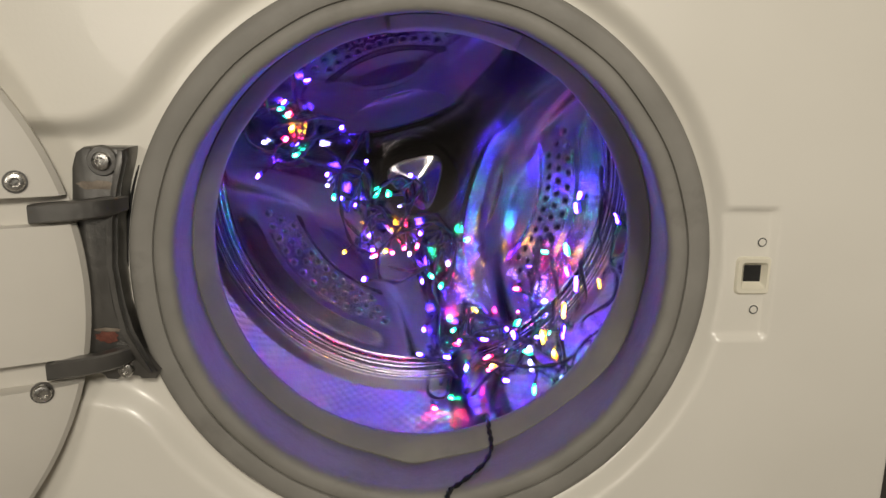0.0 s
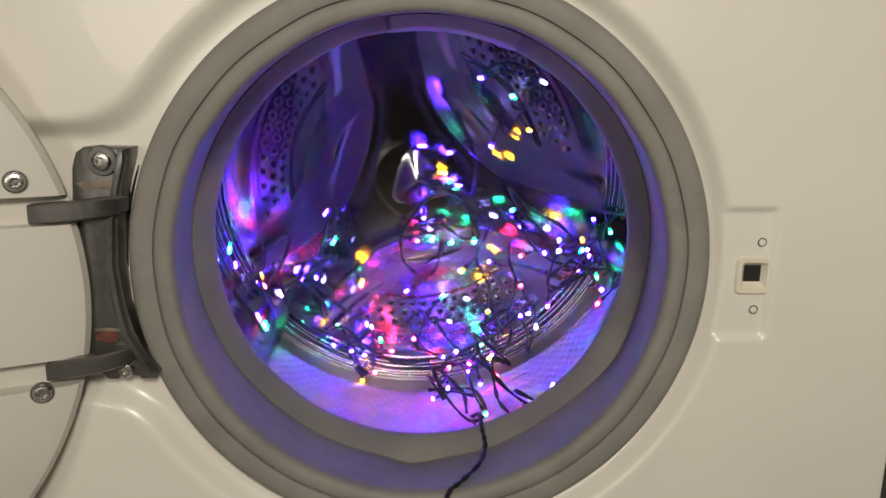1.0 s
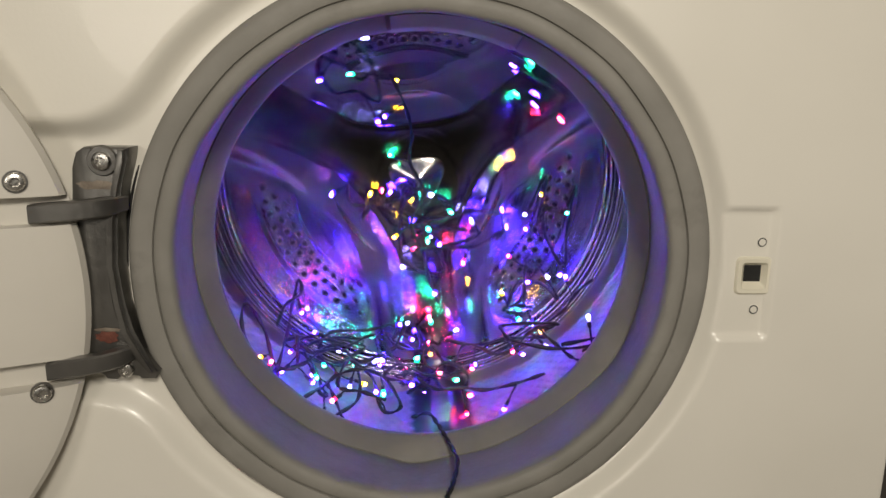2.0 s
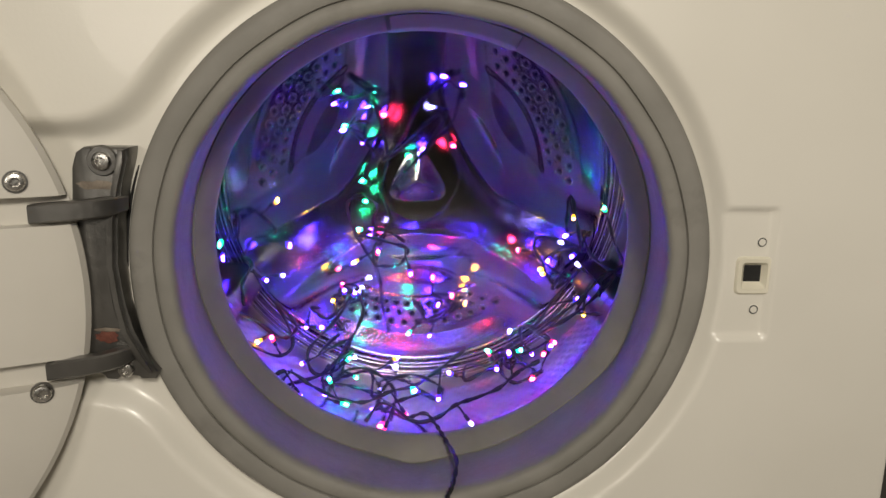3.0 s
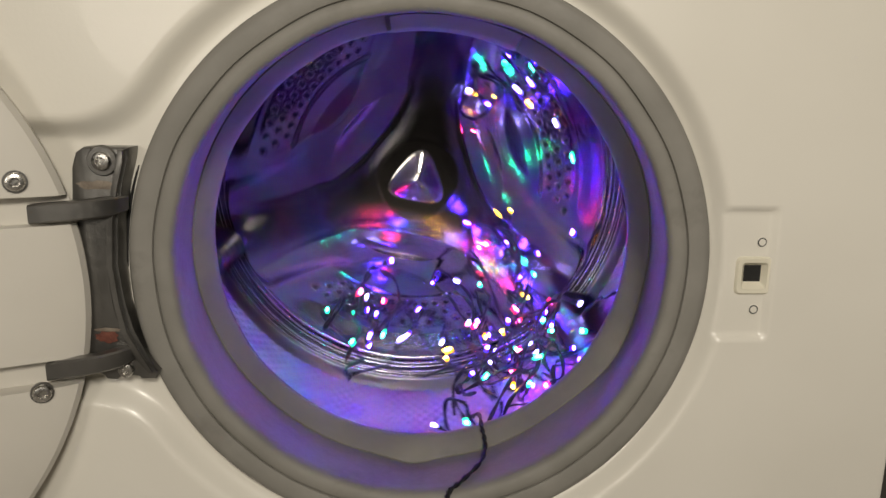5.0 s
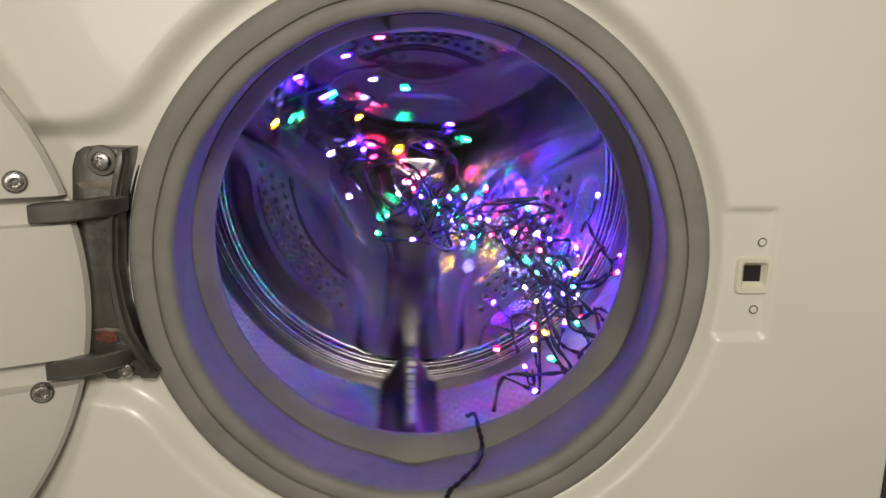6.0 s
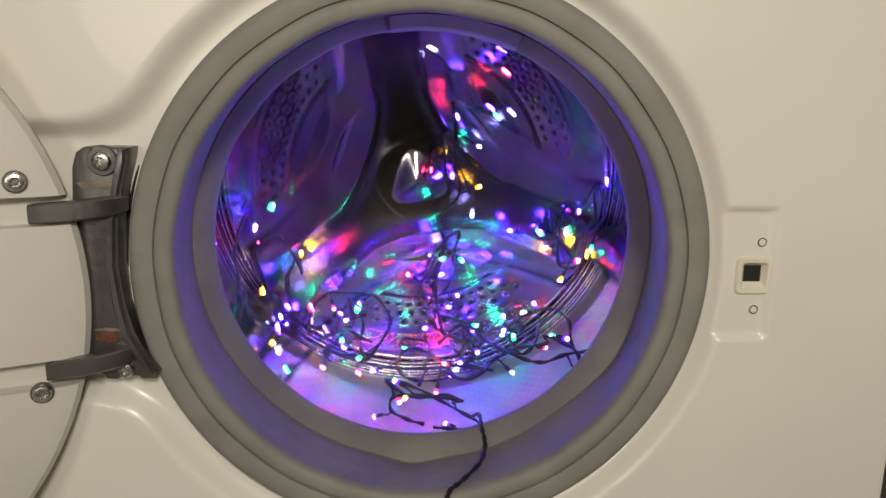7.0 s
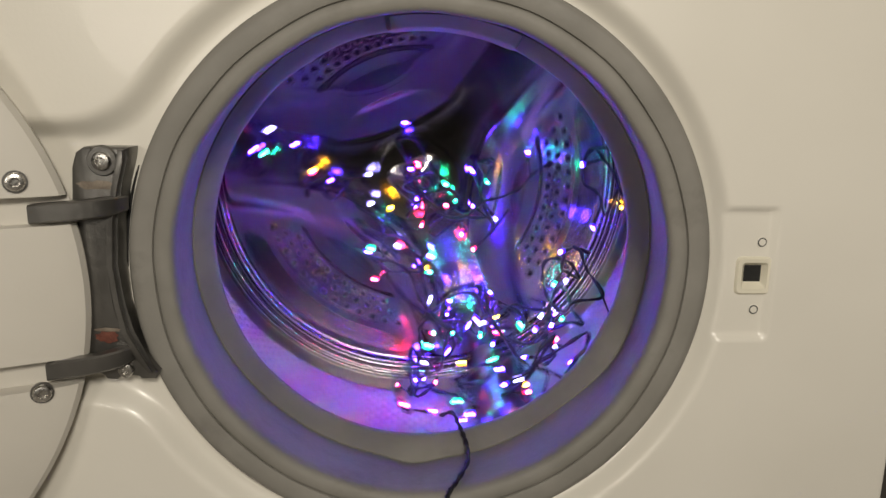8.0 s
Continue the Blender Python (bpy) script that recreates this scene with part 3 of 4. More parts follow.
def build_strand(index, size, turns, leds):
    """One rigid stretch of the tangle: a cable looping inside an oval of the given half sizes, with a light on each short lead."""
    rnd = random.Random(40 + index)
    pts, p = [], Vector((rnd.uniform(-1, 1), rnd.uniform(-1, 1), rnd.uniform(-1, 1))) * 0.7
    way = Vector((rnd.gauss(0, 1), rnd.gauss(0, 1), rnd.gauss(0, 1))).normalized()
    for i in range(turns):
        way = (way + Vector((rnd.gauss(0, 0.75), rnd.gauss(0, 0.75), rnd.gauss(0, 0.75))) - p * 0.55).normalized()
        p = p + way * 0.62
        if p.length > 1:
            p = p.normalized()
        pts.append(Vector((p.x * size[0], p.y * size[1], p.z * size[2])))
    path = smooth_path(pts, 6)
    verts, faces = [], []
    tube(verts, faces, path, 0.0017, 6, 0.55)
    spots = []
    for i in range(leds):
        k = int((i + 0.5 + rnd.uniform(-0.3, 0.3)) / leds * (len(path) - 2)) + 1
        side = Vector((rnd.gauss(0, 1), rnd.gauss(0, 0.7) - 0.3, rnd.gauss(0, 1))).normalized()
        root = path[k]
        spots.append((root, side))
    strand = part("cable_strand", mesh_of("cable_strand", verts, faces), M_WIRE, string_lights, "black twisted cable")
    for i, (tip, side) in enumerate(spots):
        m = Matrix.Translation(tip) @ side.to_track_quat("Z", "Y").to_matrix().to_4x4()
        part("led", LED_MESHES[LED_ORDER[(i + index * 5) % len(LED_ORDER)]][rnd.randrange(3)], None, strand, m=m)
    return strand


SHAPES = ((0.050, 0.030, 0.045), (0.068, 0.028, 0.036), (0.036, 0.030, 0.066), (0.056, 0.034, 0.040), (0.030, 0.026, 0.078))
strands = [build_strand(i, SHAPES[i % 5], 15 + i % 4, 5 + i % 2) for i in range(16)]


def build_loose_wire(index, half, leds):
    """A loose length of the cable: long, kinked, with a light on a lead at some kinks."""
    rnd = random.Random(90 + index)
    pts, x, y = [], 0.0, 0.0
    for i in range(9):
        x, y = x * 0.6 + rnd.uniform(-0.022, 0.022), y * 0.5 + rnd.uniform(-0.012, 0.012)
        pts.append(Vector((x, y, half * (1 - i / 4.0))))
    path = smooth_path(pts, 6)
    verts, faces = [], []
    tube(verts, faces, path, 0.0017, 6, 0.55)
    wire = part("loose_wire", mesh_of("loose_wire", verts, faces), M_WIRE, string_lights, "black twisted cable")
    for i in range(leds):
        k = int((i + 0.5) / leds * (len(path) - 1))
        side = Vector((rnd.choice((-1, 1)) * rnd.uniform(0.6, 1), rnd.uniform(-0.5, 0.2), rnd.uniform(-0.6, 0.6)))
        m = Matrix.Translation(path[k]) @ side.to_track_quat("Z", "Y").to_matrix().to_4x4()
        part("led", LED_MESHES[LED_ORDER[(i * 3 + index * 5) % len(LED_ORDER)]][1 + rnd.randrange(2)], None, wire, m=m)
    return wire


loose_wires = [build_loose_wire(0, 0.125, 4), build_loose_wire(1, 0.10, 4), build_loose_wire(2, 0.085, 3)]


def build_tail():
    """The lead that hangs out over the gasket: an end that swings and a length that lies still below."""
    verts, faces = [], []
    path = smooth_path([(0.0000, 0.0000, 0.0000), (0.0080, 0.0106, 0.0001), (0.0205, 0.0304, 0.0003), (0.0274, 0.0544, -0.0015), (0.0280, 0.0656, 0.0019), (0.0267, 0.0734, 0.0065), (0.0263, 0.0898, 0.0084), (0.0235, 0.1108, -0.0031)], 7)
    tube(verts, faces, path, 0.0014, 7, 0.7)
    swing = part("swinging_lead", mesh_of("swinging_lead", verts, faces), M_WIRE, string_lights, "black twisted lead over the grey gasket")
    verts, faces = [], []
    path = smooth_path([(0.0165, 0.0042, -0.1419), (0.0145, -0.0001, -0.1433), (0.0125, -0.0048, -0.1458), (0.0118, -0.0066, -0.1506), (0.0112, -0.0073, -0.1599), (0.012, -0.004, -0.19), (0.014, -0.004, -0.22), (0.02, -0.012, -0.30), (0.03, -0.016, -0.40), (0.05, -0.05, FLOOR_Z + 0.003), (0.15, -0.10, FLOOR_Z + 0.003), (0.40, -0.12, FLOOR_Z + 0.003)], 7)
    tube(verts, faces, path, 0.0014, 7, 0.7)
    part("hanging_lead", mesh_of("hanging_lead", verts, faces), M_WIRE, string_lights, "black twisted lead")
    return swing


swing = build_tail()


# ---- what moves ----
def motions():
    turn = [(0, 106), (0.5, 134.5), (1.0, 162.7), (1.5, 190), (2.25, 230.3), (3.0, 270.7), (3.5, 297.6), (4.0, 324.3), (4.5, 351), (5.25, 396), (6.0, 448), (6.5, 484.5), (7.0, 521), (7.5, 556.3), (8.0, 591.5)]
    walk(drum, [(t, Matrix.Translation((0, Y_BACK, Z_DRUM)) @ OFF @ pose(0, 0, 0, 0, 90 - c, 0)) for t, c in turn])
    sway = [(0, -4), (0.5, -2), (1.0, 0), (1.5, 21), (2.25, 24), (3.0, 25), (3.5, 25), (4.0, 8), (4.5, 0), (5.25, 0), (6.0, 2), (6.5, -3), (7.0, 0), (7.5, 7), (8.0, 12.5)]
    walk(swing, [(t, pose(0.0165, 0.0042, -0.1419, 0, 0, a)) for t, a in sway])
    walk(strands[0], [(0, pose(-0.149, 0.372, 0.081, 7, 0, -8)), (0.5, pose(-0.186, 0.372, 0.057, 20, -24, -6)), (1, pose(-0.184, 0.295, -0.055, 28, -48, 5)), (1.5, pose(-0.114, 0.249, -0.150, 34, -71, -3)), (2.25, pose(-0.090, 0.233, -0.165, 47, -105, -9)), (3, pose(-0.063, 0.216, -0.176, 51, -139, -7)), (3.5, pose(-0.001, 0.226, -0.187, 54, -162, -6)), (4, pose(0.031, 0.220, -0.184, 67, -185, -6)), (4.5, pose(0.073, 0.219, -0.172, 75, -208, -6)), (5.25, pose(0.115, 0.242, -0.149, 89, -246, 7)), (6, pose(0.150, 0.266, -0.116, 86, -290, 2)), (6.5, pose(0.125, 0.273, -0.142, 96, -321, 10)), (7, pose(0.130, 0.274, -0.136, 101, -352, 7)), (7.5, pose(0.122, 0.261, -0.143, 98, -382, -2)), (8, pose(0.147, 0.277, -0.119, 102, -412, -14))])
    walk(strands[1], [(0, pose(-0.103, 0.372, 0.043, 25, 0, -3)), (0.5, pose(-0.134, 0.372, -0.003, 19, -24, 8)), (1, pose(-0.136, 0.372, -0.084, 30, -48, 4)), (1.5, pose(-0.138, 0.300, -0.129, 43, -71, -2)), (2.25, pose(-0.149, 0.289, -0.116, 52, -105, 2)), (3, pose(-0.161, 0.278, -0.102, 51, -139, -10)), (3.5, pose(-0.094, 0.212, -0.163, 62, -162, -8)), (4, pose(-0.048, 0.215, -0.181, 59, -185, -12)), (4.5, pose(0.038, 0.244, -0.183, 63, -208, -17)), (5.25, pose(0.084, 0.243, -0.168, 63, -246, -20)), (6, pose(0.124, 0.242, -0.142, 51, -290, -27)), (6.5, pose(0.102, 0.269, -0.158, 60, -321, -18)), (7, pose(0.021, 0.237, -0.186, 65, -352, -19)), (7.5, pose(0.066, 0.253, -0.175, 78, -382, -10)), (8, pose(0.124, 0.242, -0.142, 71, -412, -8))])
    walk(strands[2], [(0, pose(-0.061, 0.372, -0.002, -4, 0, -2)), (0.5, pose(-0.073, 0.372, -0.021, 0, -24, -3)), (1, pose(-0.112, 0.372, -0.123, 11, -48, -1)), (1.5, pose(-0.075, 0.372, -0.170, 25, -71, -8)), (2.25, pose(-0.088, 0.347, -0.164, 14, -105, -12)), (3, pose(-0.101, 0.323, -0.159, 22, -139, -11)), (3.5, pose(-0.098, 0.345, -0.160, 34, -162, 1)), (4, pose(-0.011, 0.344, -0.186, 45, -185, -7)), (4.5, pose(0.059, 0.372, -0.163, 48, -208, -1)), (5.25, pose(0.043, 0.372, -0.111, 60, -246, -11)), (6, pose(0.026, 0.372, -0.058, 63, -290, -23)), (6.5, pose(-0.018, 0.372, -0.163, 70, -321, -21)), (7, pose(0.007, 0.344, -0.186, 59, -352, -32)), (7.5, pose(0.090, 0.357, -0.165, 60, -382, -32)), (8, pose(0.117, 0.372, -0.143, 61, -412, -19))])
    walk(strands[3], [(0, pose(-0.012, 0.372, -0.058, -16, 0, 0)), (0.5, pose(-0.049, 0.372, -0.090, -6, -24, -12)), (1, pose(-0.031, 0.372, -0.170, -12, -48, -7)), (1.5, pose(-0.005, 0.372, -0.156, -6, -71, -9)), (2.25, pose(-0.001, 0.372, -0.127, -7, -105, -2)), (3, pose(0.001, 0.372, -0.103, -8, -139, 10)), (3.5, pose(0.107, 0.372, -0.032, -14, -162, 0)), (4, pose(0.090, 0.357, -0.165, -21, -185, -12)), (4.5, pose(0.091, 0.372, -0.130, -9, -208, -8)), (5.25, pose(0.052, 0.372, -0.063, -17, -246, -21)), (6, pose(0.013, 0.372, 0.005, -8, -290, -25)), (6.5, pose(-0.099, 0.372, -0.084, -16, -321, -27)), (7, pose(-0.059, 0.306, -0.178, -25, -352, -39)), (7.5, pose(-0.011, 0.311, -0.186, -39, -382, -53)), (8, pose(0.007, 0.344, -0.186, -35, -412, -58))])
    walk(strands[4], [(0, pose(0.020, 0.372, -0.110, 5, 0, -2)), (0.5, pose(0.027, 0.372, -0.156, 2, -24, 4)), (1, pose(0.046, 0.366, -0.181, 8, -48, 1)), (1.5, pose(0.046, 0.366, -0.181, 12, -71, 10)), (2.25, pose(0.092, 0.338, -0.164, 0, -105, 12)), (3, pose(0.131, 0.310, -0.136, 7, -139, 21)), (3.5, pose(0.155, 0.264, -0.109, 0, -162, 20)), (4, pose(0.169, 0.234, -0.089, -3, -185, 14)), (4.5, pose(0.186, 0.333, -0.049, 4, -208, 15)), (5.25, pose(0.098, 0.352, 0.140, 6, -246, 9)), (6, pose(-0.078, 0.372, 0.123, 11, -290, -3)), (6.5, pose(-0.186, 0.372, 0.051, 24, -321, -3)), (7, pose(-0.184, 0.295, -0.055, 16, -352, -4)), (7.5, pose(-0.118, 0.242, -0.147, 22, -382, 4)), (8, pose(0.022, 0.249, -0.185, 32, -412, 12))])
    walk(strands[5], [(0, pose(0.072, 0.372, -0.163, -5, 0, 19)), (0.5, pose(0.073, 0.372, -0.170, -8, -24, 11)), (1, pose(0.097, 0.364, -0.161, 2, -48, 12)), (1.5, pose(0.104, 0.372, -0.143, 5, -71, 6)), (2.25, pose(0.138, 0.372, -0.120, 6, -105, 13)), (3, pose(0.166, 0.372, -0.090, -1, -139, 6)), (3.5, pose(0.183, 0.344, -0.058, -6, -162, 7)), (4, pose(0.152, 0.372, -0.064, -7, -185, 6)), (4.5, pose(0.148, 0.372, 0.031, -4, -208, 14)), (5.25, pose(0.033, 0.372, 0.131, 1, -246, 17)), (6, pose(-0.084, 0.372, 0.076, 10, -290, 14)), (6.5, pose(-0.182, 0.372, 0.003, 5, -321, 6)), (7, pose(-0.158, 0.238, -0.106, 12, -352, 3)), (7.5, pose(-0.094, 0.212, -0.163, 8, -382, 7)), (8, pose(0.060, 0.244, -0.177, 4, -412, 12))])
    walk(strands[6], [(0, pose(0.089, 0.257, -0.165, 8, 0, -19)), (0.5, pose(0.123, 0.372, -0.130, 21, -24, -29)), (1, pose(0.166, 0.339, -0.094, 16, -48, -38)), (1.5, pose(0.139, 0.372, -0.051, 11, -71, -50)), (2.25, pose(0.163, 0.337, -0.046, 15, -105, -62)), (3, pose(0.189, 0.302, -0.037, 28, -139, -72)), (3.5, pose(0.195, 0.352, -0.004, 23, -162, -84)), (4, pose(0.194, 0.324, -0.011, 29, -185, -87)), (4.5, pose(0.195, 0.357, 0.014, 29, -208, -82)), (5.25, pose(0.052, 0.364, 0.181, 16, -246, -89)), (6, pose(-0.137, 0.372, 0.105, 14, -290, -100)), (6.5, pose(-0.188, 0.362, -0.045, 2, -321, -114)), (7, pose(-0.119, 0.287, -0.146, 8, -352, -116)), (7.5, pose(-0.054, 0.237, -0.179, 19, -382, -126)), (8, pose(0.083, 0.296, -0.168, 16, -412, -113))])
    walk(strands[7], [(0, pose(0.032, 0.338, -0.184, 6, 0, 5)), (0.5, pose(-0.031, 0.372, -0.183, 5, -24, -6)), (1, pose(0.034, 0.259, -0.184, 3, -48, 7)), (1.5, pose(-0.028, 0.277, -0.185, -5, -71, 16)), (2.25, pose(0.031, 0.283, -0.184, -13, -105, 8)), (3, pose(0.088, 0.290, -0.166, -26, -139, -2)), (3.5, pose(0.084, 0.221, -0.168, -20, -162, 10)), (4, pose(0.115, 0.247, -0.150, -26, -185, 5)), (4.5, pose(0.112, 0.300, -0.151, -37, -208, 17)), (5.25, pose(0.133, 0.336, -0.103, -43, -246, 29)), (6, pose(0.139, 0.372, -0.058, -42, -290, 22)), (6.5, pose(0.122, 0.372, -0.090, -36, -321, 33)), (7, pose(0.176, 0.372, -0.032, -25, -352, 22)), (7.5, pose(0.087, 0.372, 0.005, -31, -382, 24)), (8, pose(0.000, 0.372, 0.017, -42, -412, 22))])
    walk(strands[8], [(0, pose(0.188, 0.297, -0.042, 3, 0, 1)), (0.5, pose(0.146, 0.372, 0.073, -3, -24, -10)), (1, pose(0.078, 0.372, 0.096, -4, -48, 0)), (1.5, pose(-0.000, 0.372, 0.112, -6, -71, 3)), (2.25, pose(-0.117, 0.356, 0.090, -5, -105, 5)), (3, pose(-0.183, 0.339, -0.058, -7, -139, -5)), (3.5, pose(-0.145, 0.307, -0.123, 6, -162, -14)), (4, pose(-0.094, 0.212, -0.163, 2, -185, -21)), (4.5, pose(0.005, 0.226, -0.187, 7, -208, -12)), (5.25, pose(0.095, 0.228, -0.162, -4, -246, -9)), (6, pose(0.163, 0.230, -0.099, -15, -290, 1)), (6.5, pose(0.149, 0.287, -0.117, -18, -321, 8)), (7, pose(0.194, 0.348, -0.009, -15, -352, 19)), (7.5, pose(0.184, 0.372, 0.055, -14, -382, 14)), (8, pose(0.193, 0.372, 0.006, -5, -412, 10))])
    walk(strands[9], [(0, pose(0.135, 0.372, -0.110, 8, 0, 8)), (0.5, pose(0.083, 0.372, -0.090, 11, -24, 0)), (1, pose(0.139, 0.372, -0.051, 1, -48, 0)), (1.5, pose(0.077, 0.372, -0.084, 2, -71, 14)), (2.25, pose(0.044, 0.372, -0.006, 16, -105, 15)), (3, pose(0.012, 0.372, 0.071, 21, -139, 6)), (3.5, pose(-0.098, 0.372, -0.005, 28, -162, 15)), (4, pose(-0.135, 0.249, -0.132, 41, -185, 4)), (4.5, pose(-0.044, 0.255, -0.182, 39, -208, 8)), (5.25, pose(0.066, 0.314, -0.108, 41, -246, -1)), (6, pose(0.088, 0.372, -0.020, 45, -290, 5)), (6.5, pose(0.013, 0.372, -0.077, 56, -321, -6)), (7, pose(0.020, 0.372, -0.084, 50, -352, 4)), (7.5, pose(0.039, 0.372, -0.084, 55, -382, 12)), (8, pose(-0.037, 0.372, -0.065, 50, -412, 4))])
    walk(strands[10], [(0, pose(0.146, 0.245, -0.120, 23, 0, 0)), (0.5, pose(0.187, 0.372, 0.006, 15, -24, 11)), (1, pose(0.049, 0.372, 0.011, 3, -48, 16)), (1.5, pose(-0.006, 0.372, 0.041, -7, -71, 15)), (2.25, pose(-0.047, 0.372, -0.034, -6, -105, 8)), (3, pose(-0.087, 0.372, -0.110, -18, -139, 12)), (3.5, pose(-0.105, 0.372, -0.091, -19, -162, 16)), (4, pose(-0.053, 0.310, -0.179, -20, -185, 22)), (4.5, pose(0.019, 0.325, -0.186, -15, -208, 19)), (5.25, pose(0.078, 0.349, -0.127, -6, -246, 28)), (6, pose(0.102, 0.372, -0.064, -6, -290, 37)), (6.5, pose(0.058, 0.372, -0.077, -10, -321, 41)), (7, pose(0.043, 0.372, 0.017, -8, -352, 49)), (7.5, pose(0.006, 0.372, 0.053, -2, -382, 61)), (8, pose(-0.091, 0.372, 0.016, -7, -412, 53))])
    walk(strands[11], [(0, pose(0.114, 0.314, -0.150, -13, 0, -8)), (0.5, pose(0.172, 0.371, -0.083, -6, -24, -19)), (1, pose(0.184, 0.301, -0.055, 2, -48, -6)), (1.5, pose(0.193, 0.372, 0.006, -4, -71, -15)), (2.25, pose(0.059, 0.372, 0.139, -9, -105, -9)), (3, pose(-0.072, 0.372, 0.088, -21, -139, -11)), (3.5, pose(-0.144, 0.372, 0.058, -24, -162, 0)), (4, pose(-0.166, 0.252, -0.094, -29, -185, 3)), (4.5, pose(-0.102, 0.240, -0.158, -22, -208, -7)), (5.25, pose(-0.032, 0.306, -0.089, -12, -246, -7)), (6, pose(0.038, 0.372, -0.020, -2, -290, -8)), (6.5, pose(-0.031, 0.372, -0.130, 9, -321, 3)), (7, pose(0.073, 0.372, -0.170, 2, -352, -7)), (7.5, pose(0.089, 0.372, -0.071, -5, -382, -9)), (8, pose(0.062, 0.372, -0.014, 5, -412, -18))])
    walk(strands[12], [(0, pose(-0.024, 0.372, -0.033, -6, 0, 0)), (0.5, pose(-0.024, 0.372, -0.027, -18, -24, 0)), (1, pose(-0.074, 0.372, -0.071, -9, -48, -6)), (1.5, pose(-0.091, 0.286, -0.164, -14, -71, 0)), (2.25, pose(-0.073, 0.298, -0.173, -27, -105, 8)), (3, pose(-0.053, 0.310, -0.179, -14, -139, 16)), (3.5, pose(-0.029, 0.323, -0.184, 0, -162, 17)), (4, pose(0.000, 0.267, -0.187, -9, -185, 25)), (4.5, pose(0.064, 0.285, -0.176, 3, -208, 33)), (5.25, pose(0.107, 0.328, -0.151, -6, -246, 28)), (6, pose(0.142, 0.372, -0.116, -14, -290, 35)), (6.5, pose(0.079, 0.372, -0.150, -23, -321, 22)), (7, pose(0.159, 0.372, -0.070, -23, -352, 22)), (7.5, pose(0.170, 0.309, -0.087, -24, -382, 24)), (8, pose(0.168, 0.276, -0.089, -19, -412, 25))])
    walk(strands[13], [(0, pose(-0.138, 0.372, 0.058, -27, 0, -10)), (0.5, pose(-0.182, 0.372, 0.003, -28, -24, 3)), (1, pose(-0.162, 0.235, -0.100, -28, -48, -6)), (1.5, pose(-0.085, 0.223, -0.167, -41, -71, 0)), (2.25, pose(-0.049, 0.224, -0.180, -41, -105, 2)), (3, pose(-0.011, 0.226, -0.186, -47, -139, -6)), (3.5, pose(0.049, 0.238, -0.180, -53, -162, 0)), (4, pose(0.069, 0.224, -0.175, -44, -185, 7)), (4.5, pose(0.119, 0.239, -0.147, -52, -208, 19)), (5.25, pose(0.152, 0.275, -0.114, -42, -246, 10)), (6, pose(0.176, 0.311, -0.075, -29, -290, 17)), (6.5, pose(0.191, 0.331, -0.031, -37, -321, 6)), (7, pose(0.078, 0.372, 0.102, -37, -352, 10)), (7.5, pose(-0.030, 0.372, 0.135, -37, -382, 23)), (8, pose(-0.186, 0.372, 0.045, -31, -412, 14))])
    walk(strands[14], [(0, pose(0.065, 0.239, -0.175, 7, 0, -8)), (0.5, pose(0.137, 0.226, -0.131, 10, -24, -4)), (1, pose(0.076, 0.243, -0.171, 8, -48, -4)), (1.5, pose(0.111, 0.254, -0.152, 19, -71, -15)), (2.25, pose(0.138, 0.248, -0.130, 9, -105, -28)), (3, pose(0.161, 0.242, -0.102, 11, -139, -38)), (3.5, pose(0.134, 0.235, -0.134, 6, -162, -24)), (4, pose(0.144, 0.237, -0.123, 15, -185, -35)), (4.5, pose(0.145, 0.267, -0.122, 28, -208, -38)), (5.25, pose(0.045, 0.319, -0.041, 28, -246, -29)), (6, pose(-0.055, 0.372, 0.041, 26, -290, -39)), (6.5, pose(-0.153, 0.372, -0.034, 18, -321, -45)), (7, pose(-0.155, 0.372, -0.091, 18, -352, -59)), (7.5, pose(-0.079, 0.337, -0.170, 7, -382, -50)), (8, pose(-0.005, 0.372, -0.117, 20, -412, -61))])
    walk(strands[15], [(0, pose(0.001, 0.372, -0.077, 9, 0, 13)), (0.5, pose(0.001, 0.372, -0.103, -4, -24, 2)), (1, pose(0.026, 0.372, -0.052, -1, -48, 0)), (1.5, pose(0.038, 0.372, -0.045, -9, -71, -1)), (2.25, pose(-0.002, 0.372, -0.042, -18, -105, -10)), (3, pose(-0.043, 0.372, -0.039, -20, -139, -21)), (3.5, pose(-0.068, 0.372, -0.052, -21, -162, -16)), (4, pose(-0.089, 0.323, -0.165, -18, -185, -6)), (4.5, pose(-0.082, 0.372, -0.163, -7, -208, -2)), (5.25, pose(-0.053, 0.372, -0.089, -15, -246, -4)), (6, pose(-0.024, 0.372, -0.014, -4, -290, -11)), (6.5, pose(-0.069, 0.372, -0.143, 6, -321, -24)), (7, pose(-0.075, 0.372, -0.156, -7, -352, -22)), (7.5, pose(0.034, 0.372, -0.170, -20, -382, -11)), (8, pose(0.047, 0.372, -0.163, -27, -412, -10))])
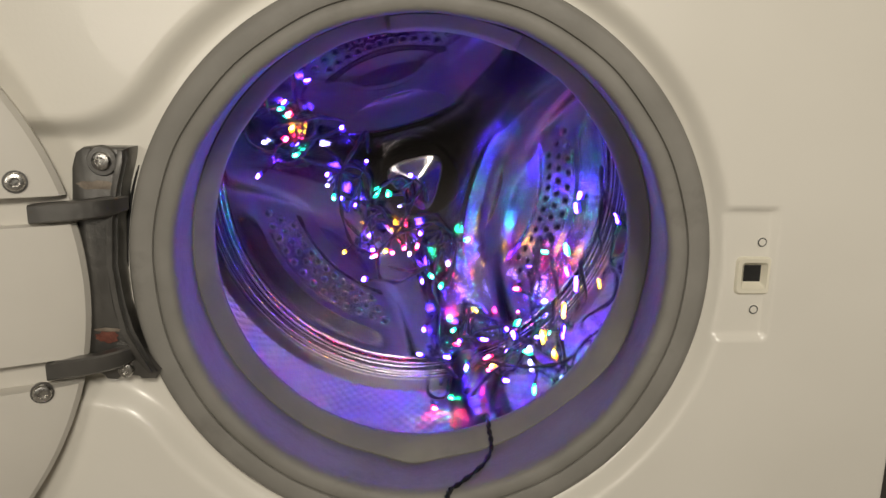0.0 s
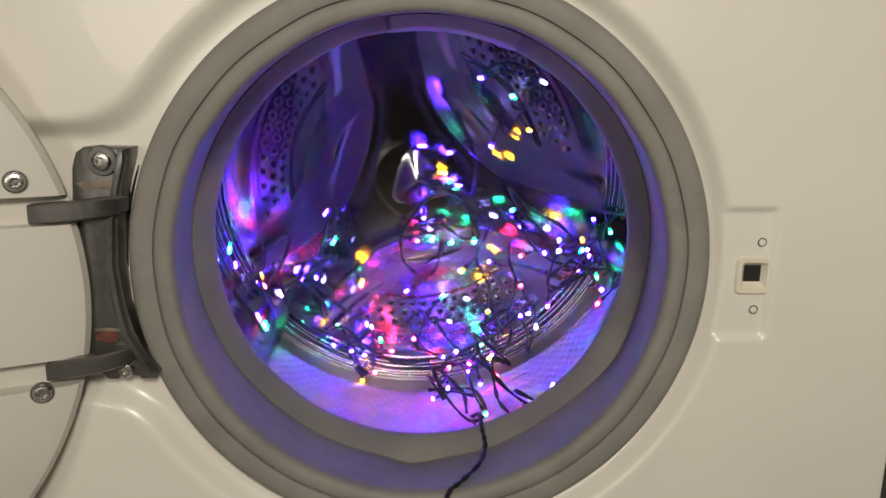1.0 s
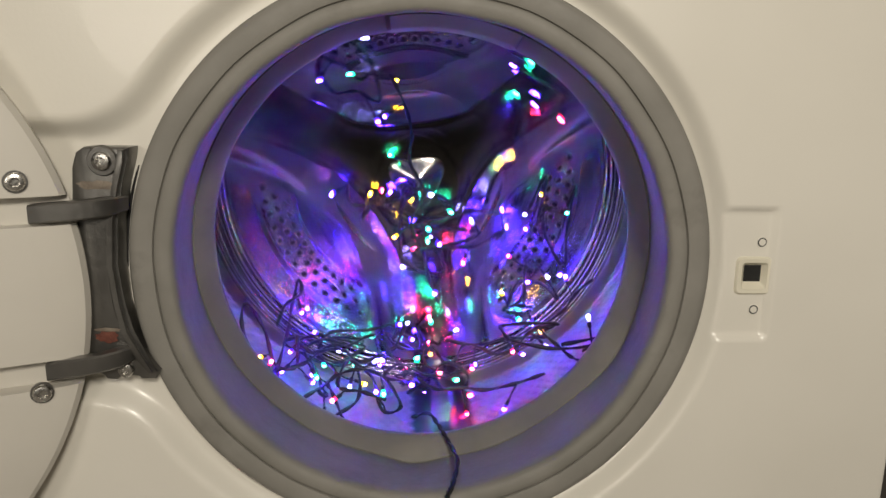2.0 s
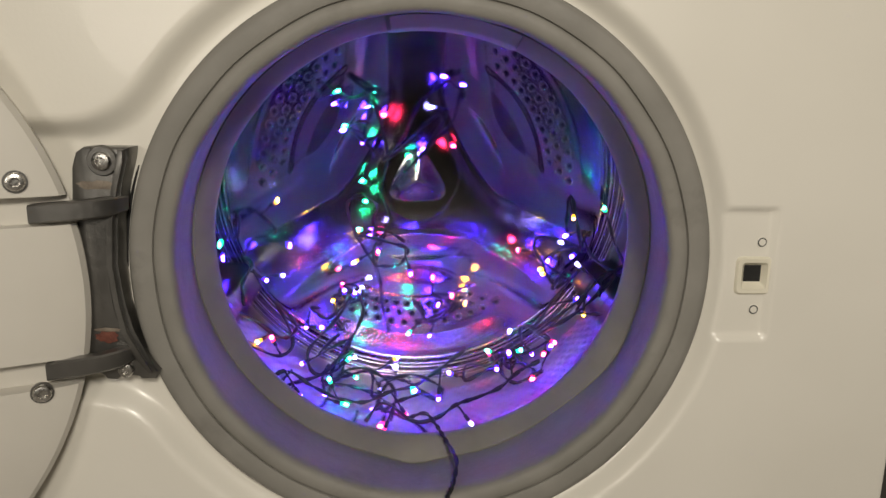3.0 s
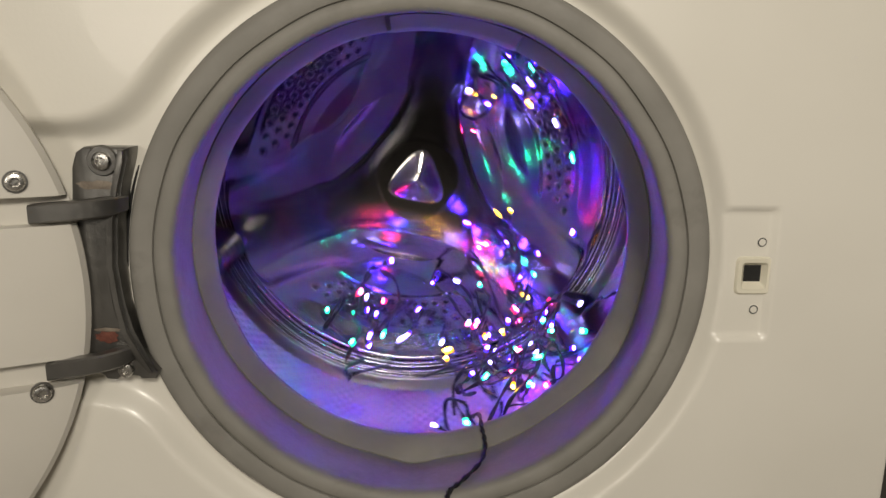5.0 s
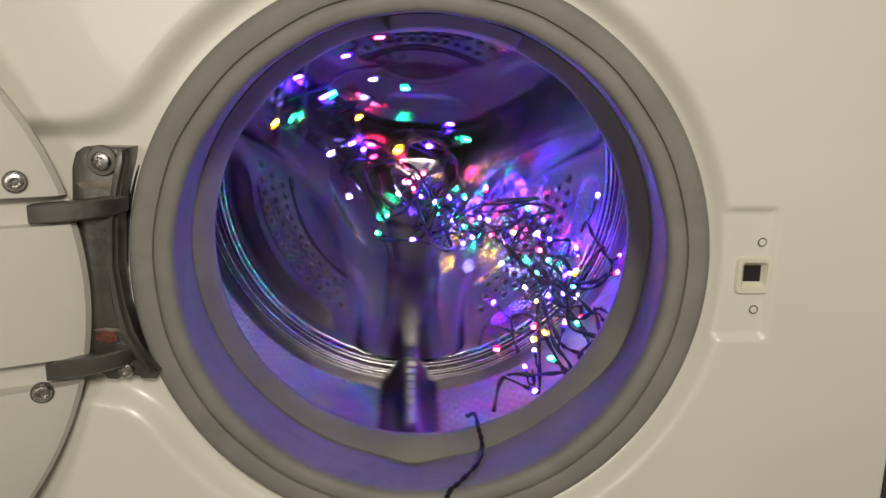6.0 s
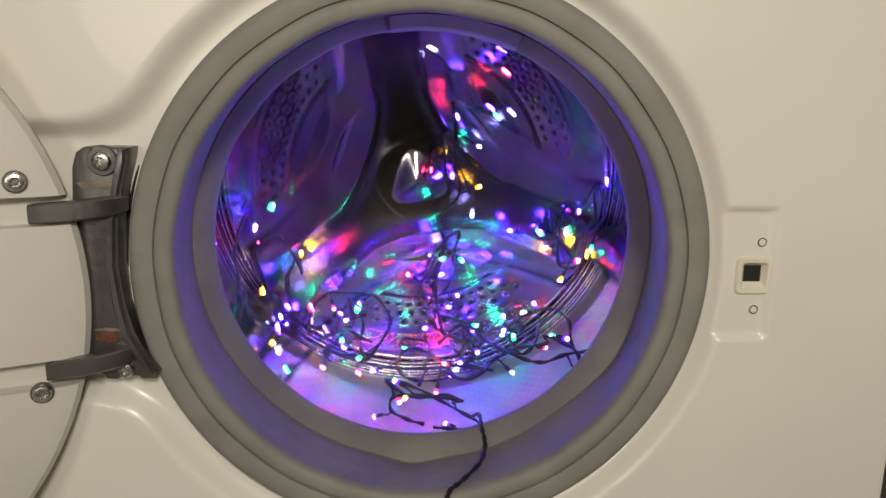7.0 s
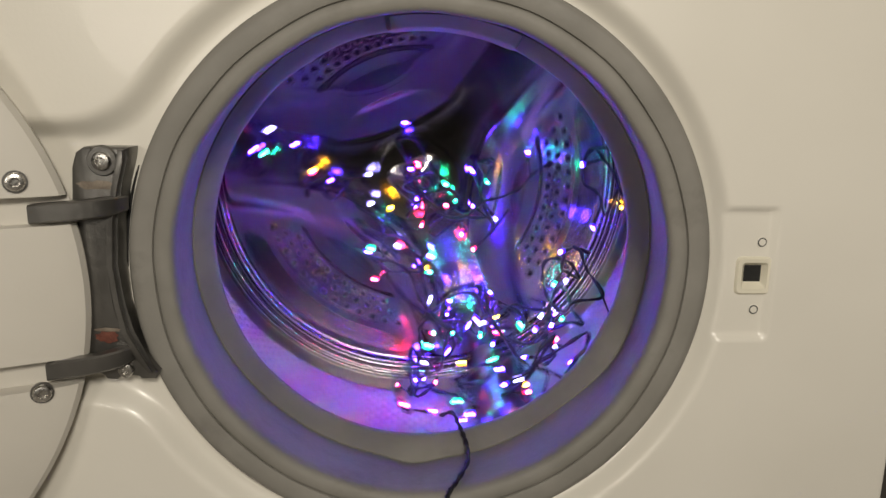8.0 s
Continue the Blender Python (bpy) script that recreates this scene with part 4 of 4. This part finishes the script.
    walk(loose_wires[0], [(0, pose(0.148, 0.260, -0.085, 0, 15, 0)), (0.5, pose(0.134, 0.360, 0.007, 0, 20, 0)), (1, pose(0.062, 0.360, -0.037, 0, -5, 0)), (1.5, pose(0.015, 0.360, 0.006, 0, -10, 0)), (2.25, pose(-0.015, 0.360, -0.006, 0, 0, 0)), (3, pose(-0.044, 0.360, -0.031, 0, 5, 0)), (3.5, pose(-0.098, 0.360, -0.081, 0, 25, 0)), (4, pose(-0.109, 0.252, -0.128, 0, 50, 0)), (4.5, pose(-0.052, 0.200, -0.158, 0, 75, 0)), (5.25, pose(0.113, 0.212, -0.125, 0, 110, 0)), (6, pose(0.145, 0.200, -0.089, 0, 140, 0)), (6.5, pose(0.138, 0.360, -0.087, 0, 170, 0)), (7, pose(0.037, 0.360, -0.031, 0, 190, 0)), (7.5, pose(0.031, 0.360, -0.049, 0, 170, 0)), (8, pose(-0.024, 0.360, -0.062, 0, 150, 0))])
    walk(loose_wires[1], [(0, pose(0.125, 0.224, -0.113, 0, 60, 0)), (0.5, pose(0.056, 0.336, -0.158, 0, 75, 0)), (1, pose(-0.011, 0.360, -0.166, 0, 95, 0)), (1.5, pose(0.053, 0.300, -0.157, 0, 110, 0)), (2.25, pose(0.000, 0.276, -0.166, 0, 100, 0)), (3, pose(-0.054, 0.240, -0.158, 0, 85, 0)), (3.5, pose(-0.001, 0.220, -0.167, 0, 95, 0)), (4, pose(0.125, 0.152, -0.114, 0, 55, 0)), (4.5, pose(0.162, 0.256, -0.056, 0, 20, 0)), (5.25, pose(0.149, 0.180, -0.083, 0, 20, 0)), (6, pose(0.136, 0.184, -0.100, 0, 50, 0)), (6.5, pose(0.117, 0.300, -0.121, 0, 70, 0)), (7, pose(0.118, 0.244, -0.120, 0, 90, 0)), (7.5, pose(0.088, 0.360, -0.100, 0, 110, 0)), (8, pose(0.116, 0.232, -0.122, 0, 125, 0))])
    walk(loose_wires[2], [(0, pose(0.166, 0.232, -0.045, 0, 0, 0)), (0.5, pose(0.116, 0.232, -0.122, 0, 20, 0)), (1, pose(0.090, 0.360, -0.139, 0, 10, 0)), (1.5, pose(0.117, 0.300, -0.121, 0, 40, 0)), (2.25, pose(0.094, 0.300, -0.139, 0, 60, 0)), (3, pose(0.030, 0.200, -0.164, 0, 70, 0)), (3.5, pose(0.061, 0.204, -0.155, 0, 80, 0)), (4, pose(0.059, 0.192, -0.155, 0, 70, 0)), (4.5, pose(0.076, 0.244, -0.149, 0, 60, 0)), (5.25, pose(0.153, 0.312, -0.075, 0, 30, 0)), (6, pose(0.131, 0.316, -0.107, 0, 50, 0)), (6.5, pose(0.076, 0.360, -0.113, 0, 80, 0)), (7, pose(0.074, 0.280, -0.150, 0, 60, 0)), (7.5, pose(0.037, 0.360, -0.024, 0, 50, 0)), (8, pose(0.067, 0.360, 0.001, 0, 70, 0))])


motions()
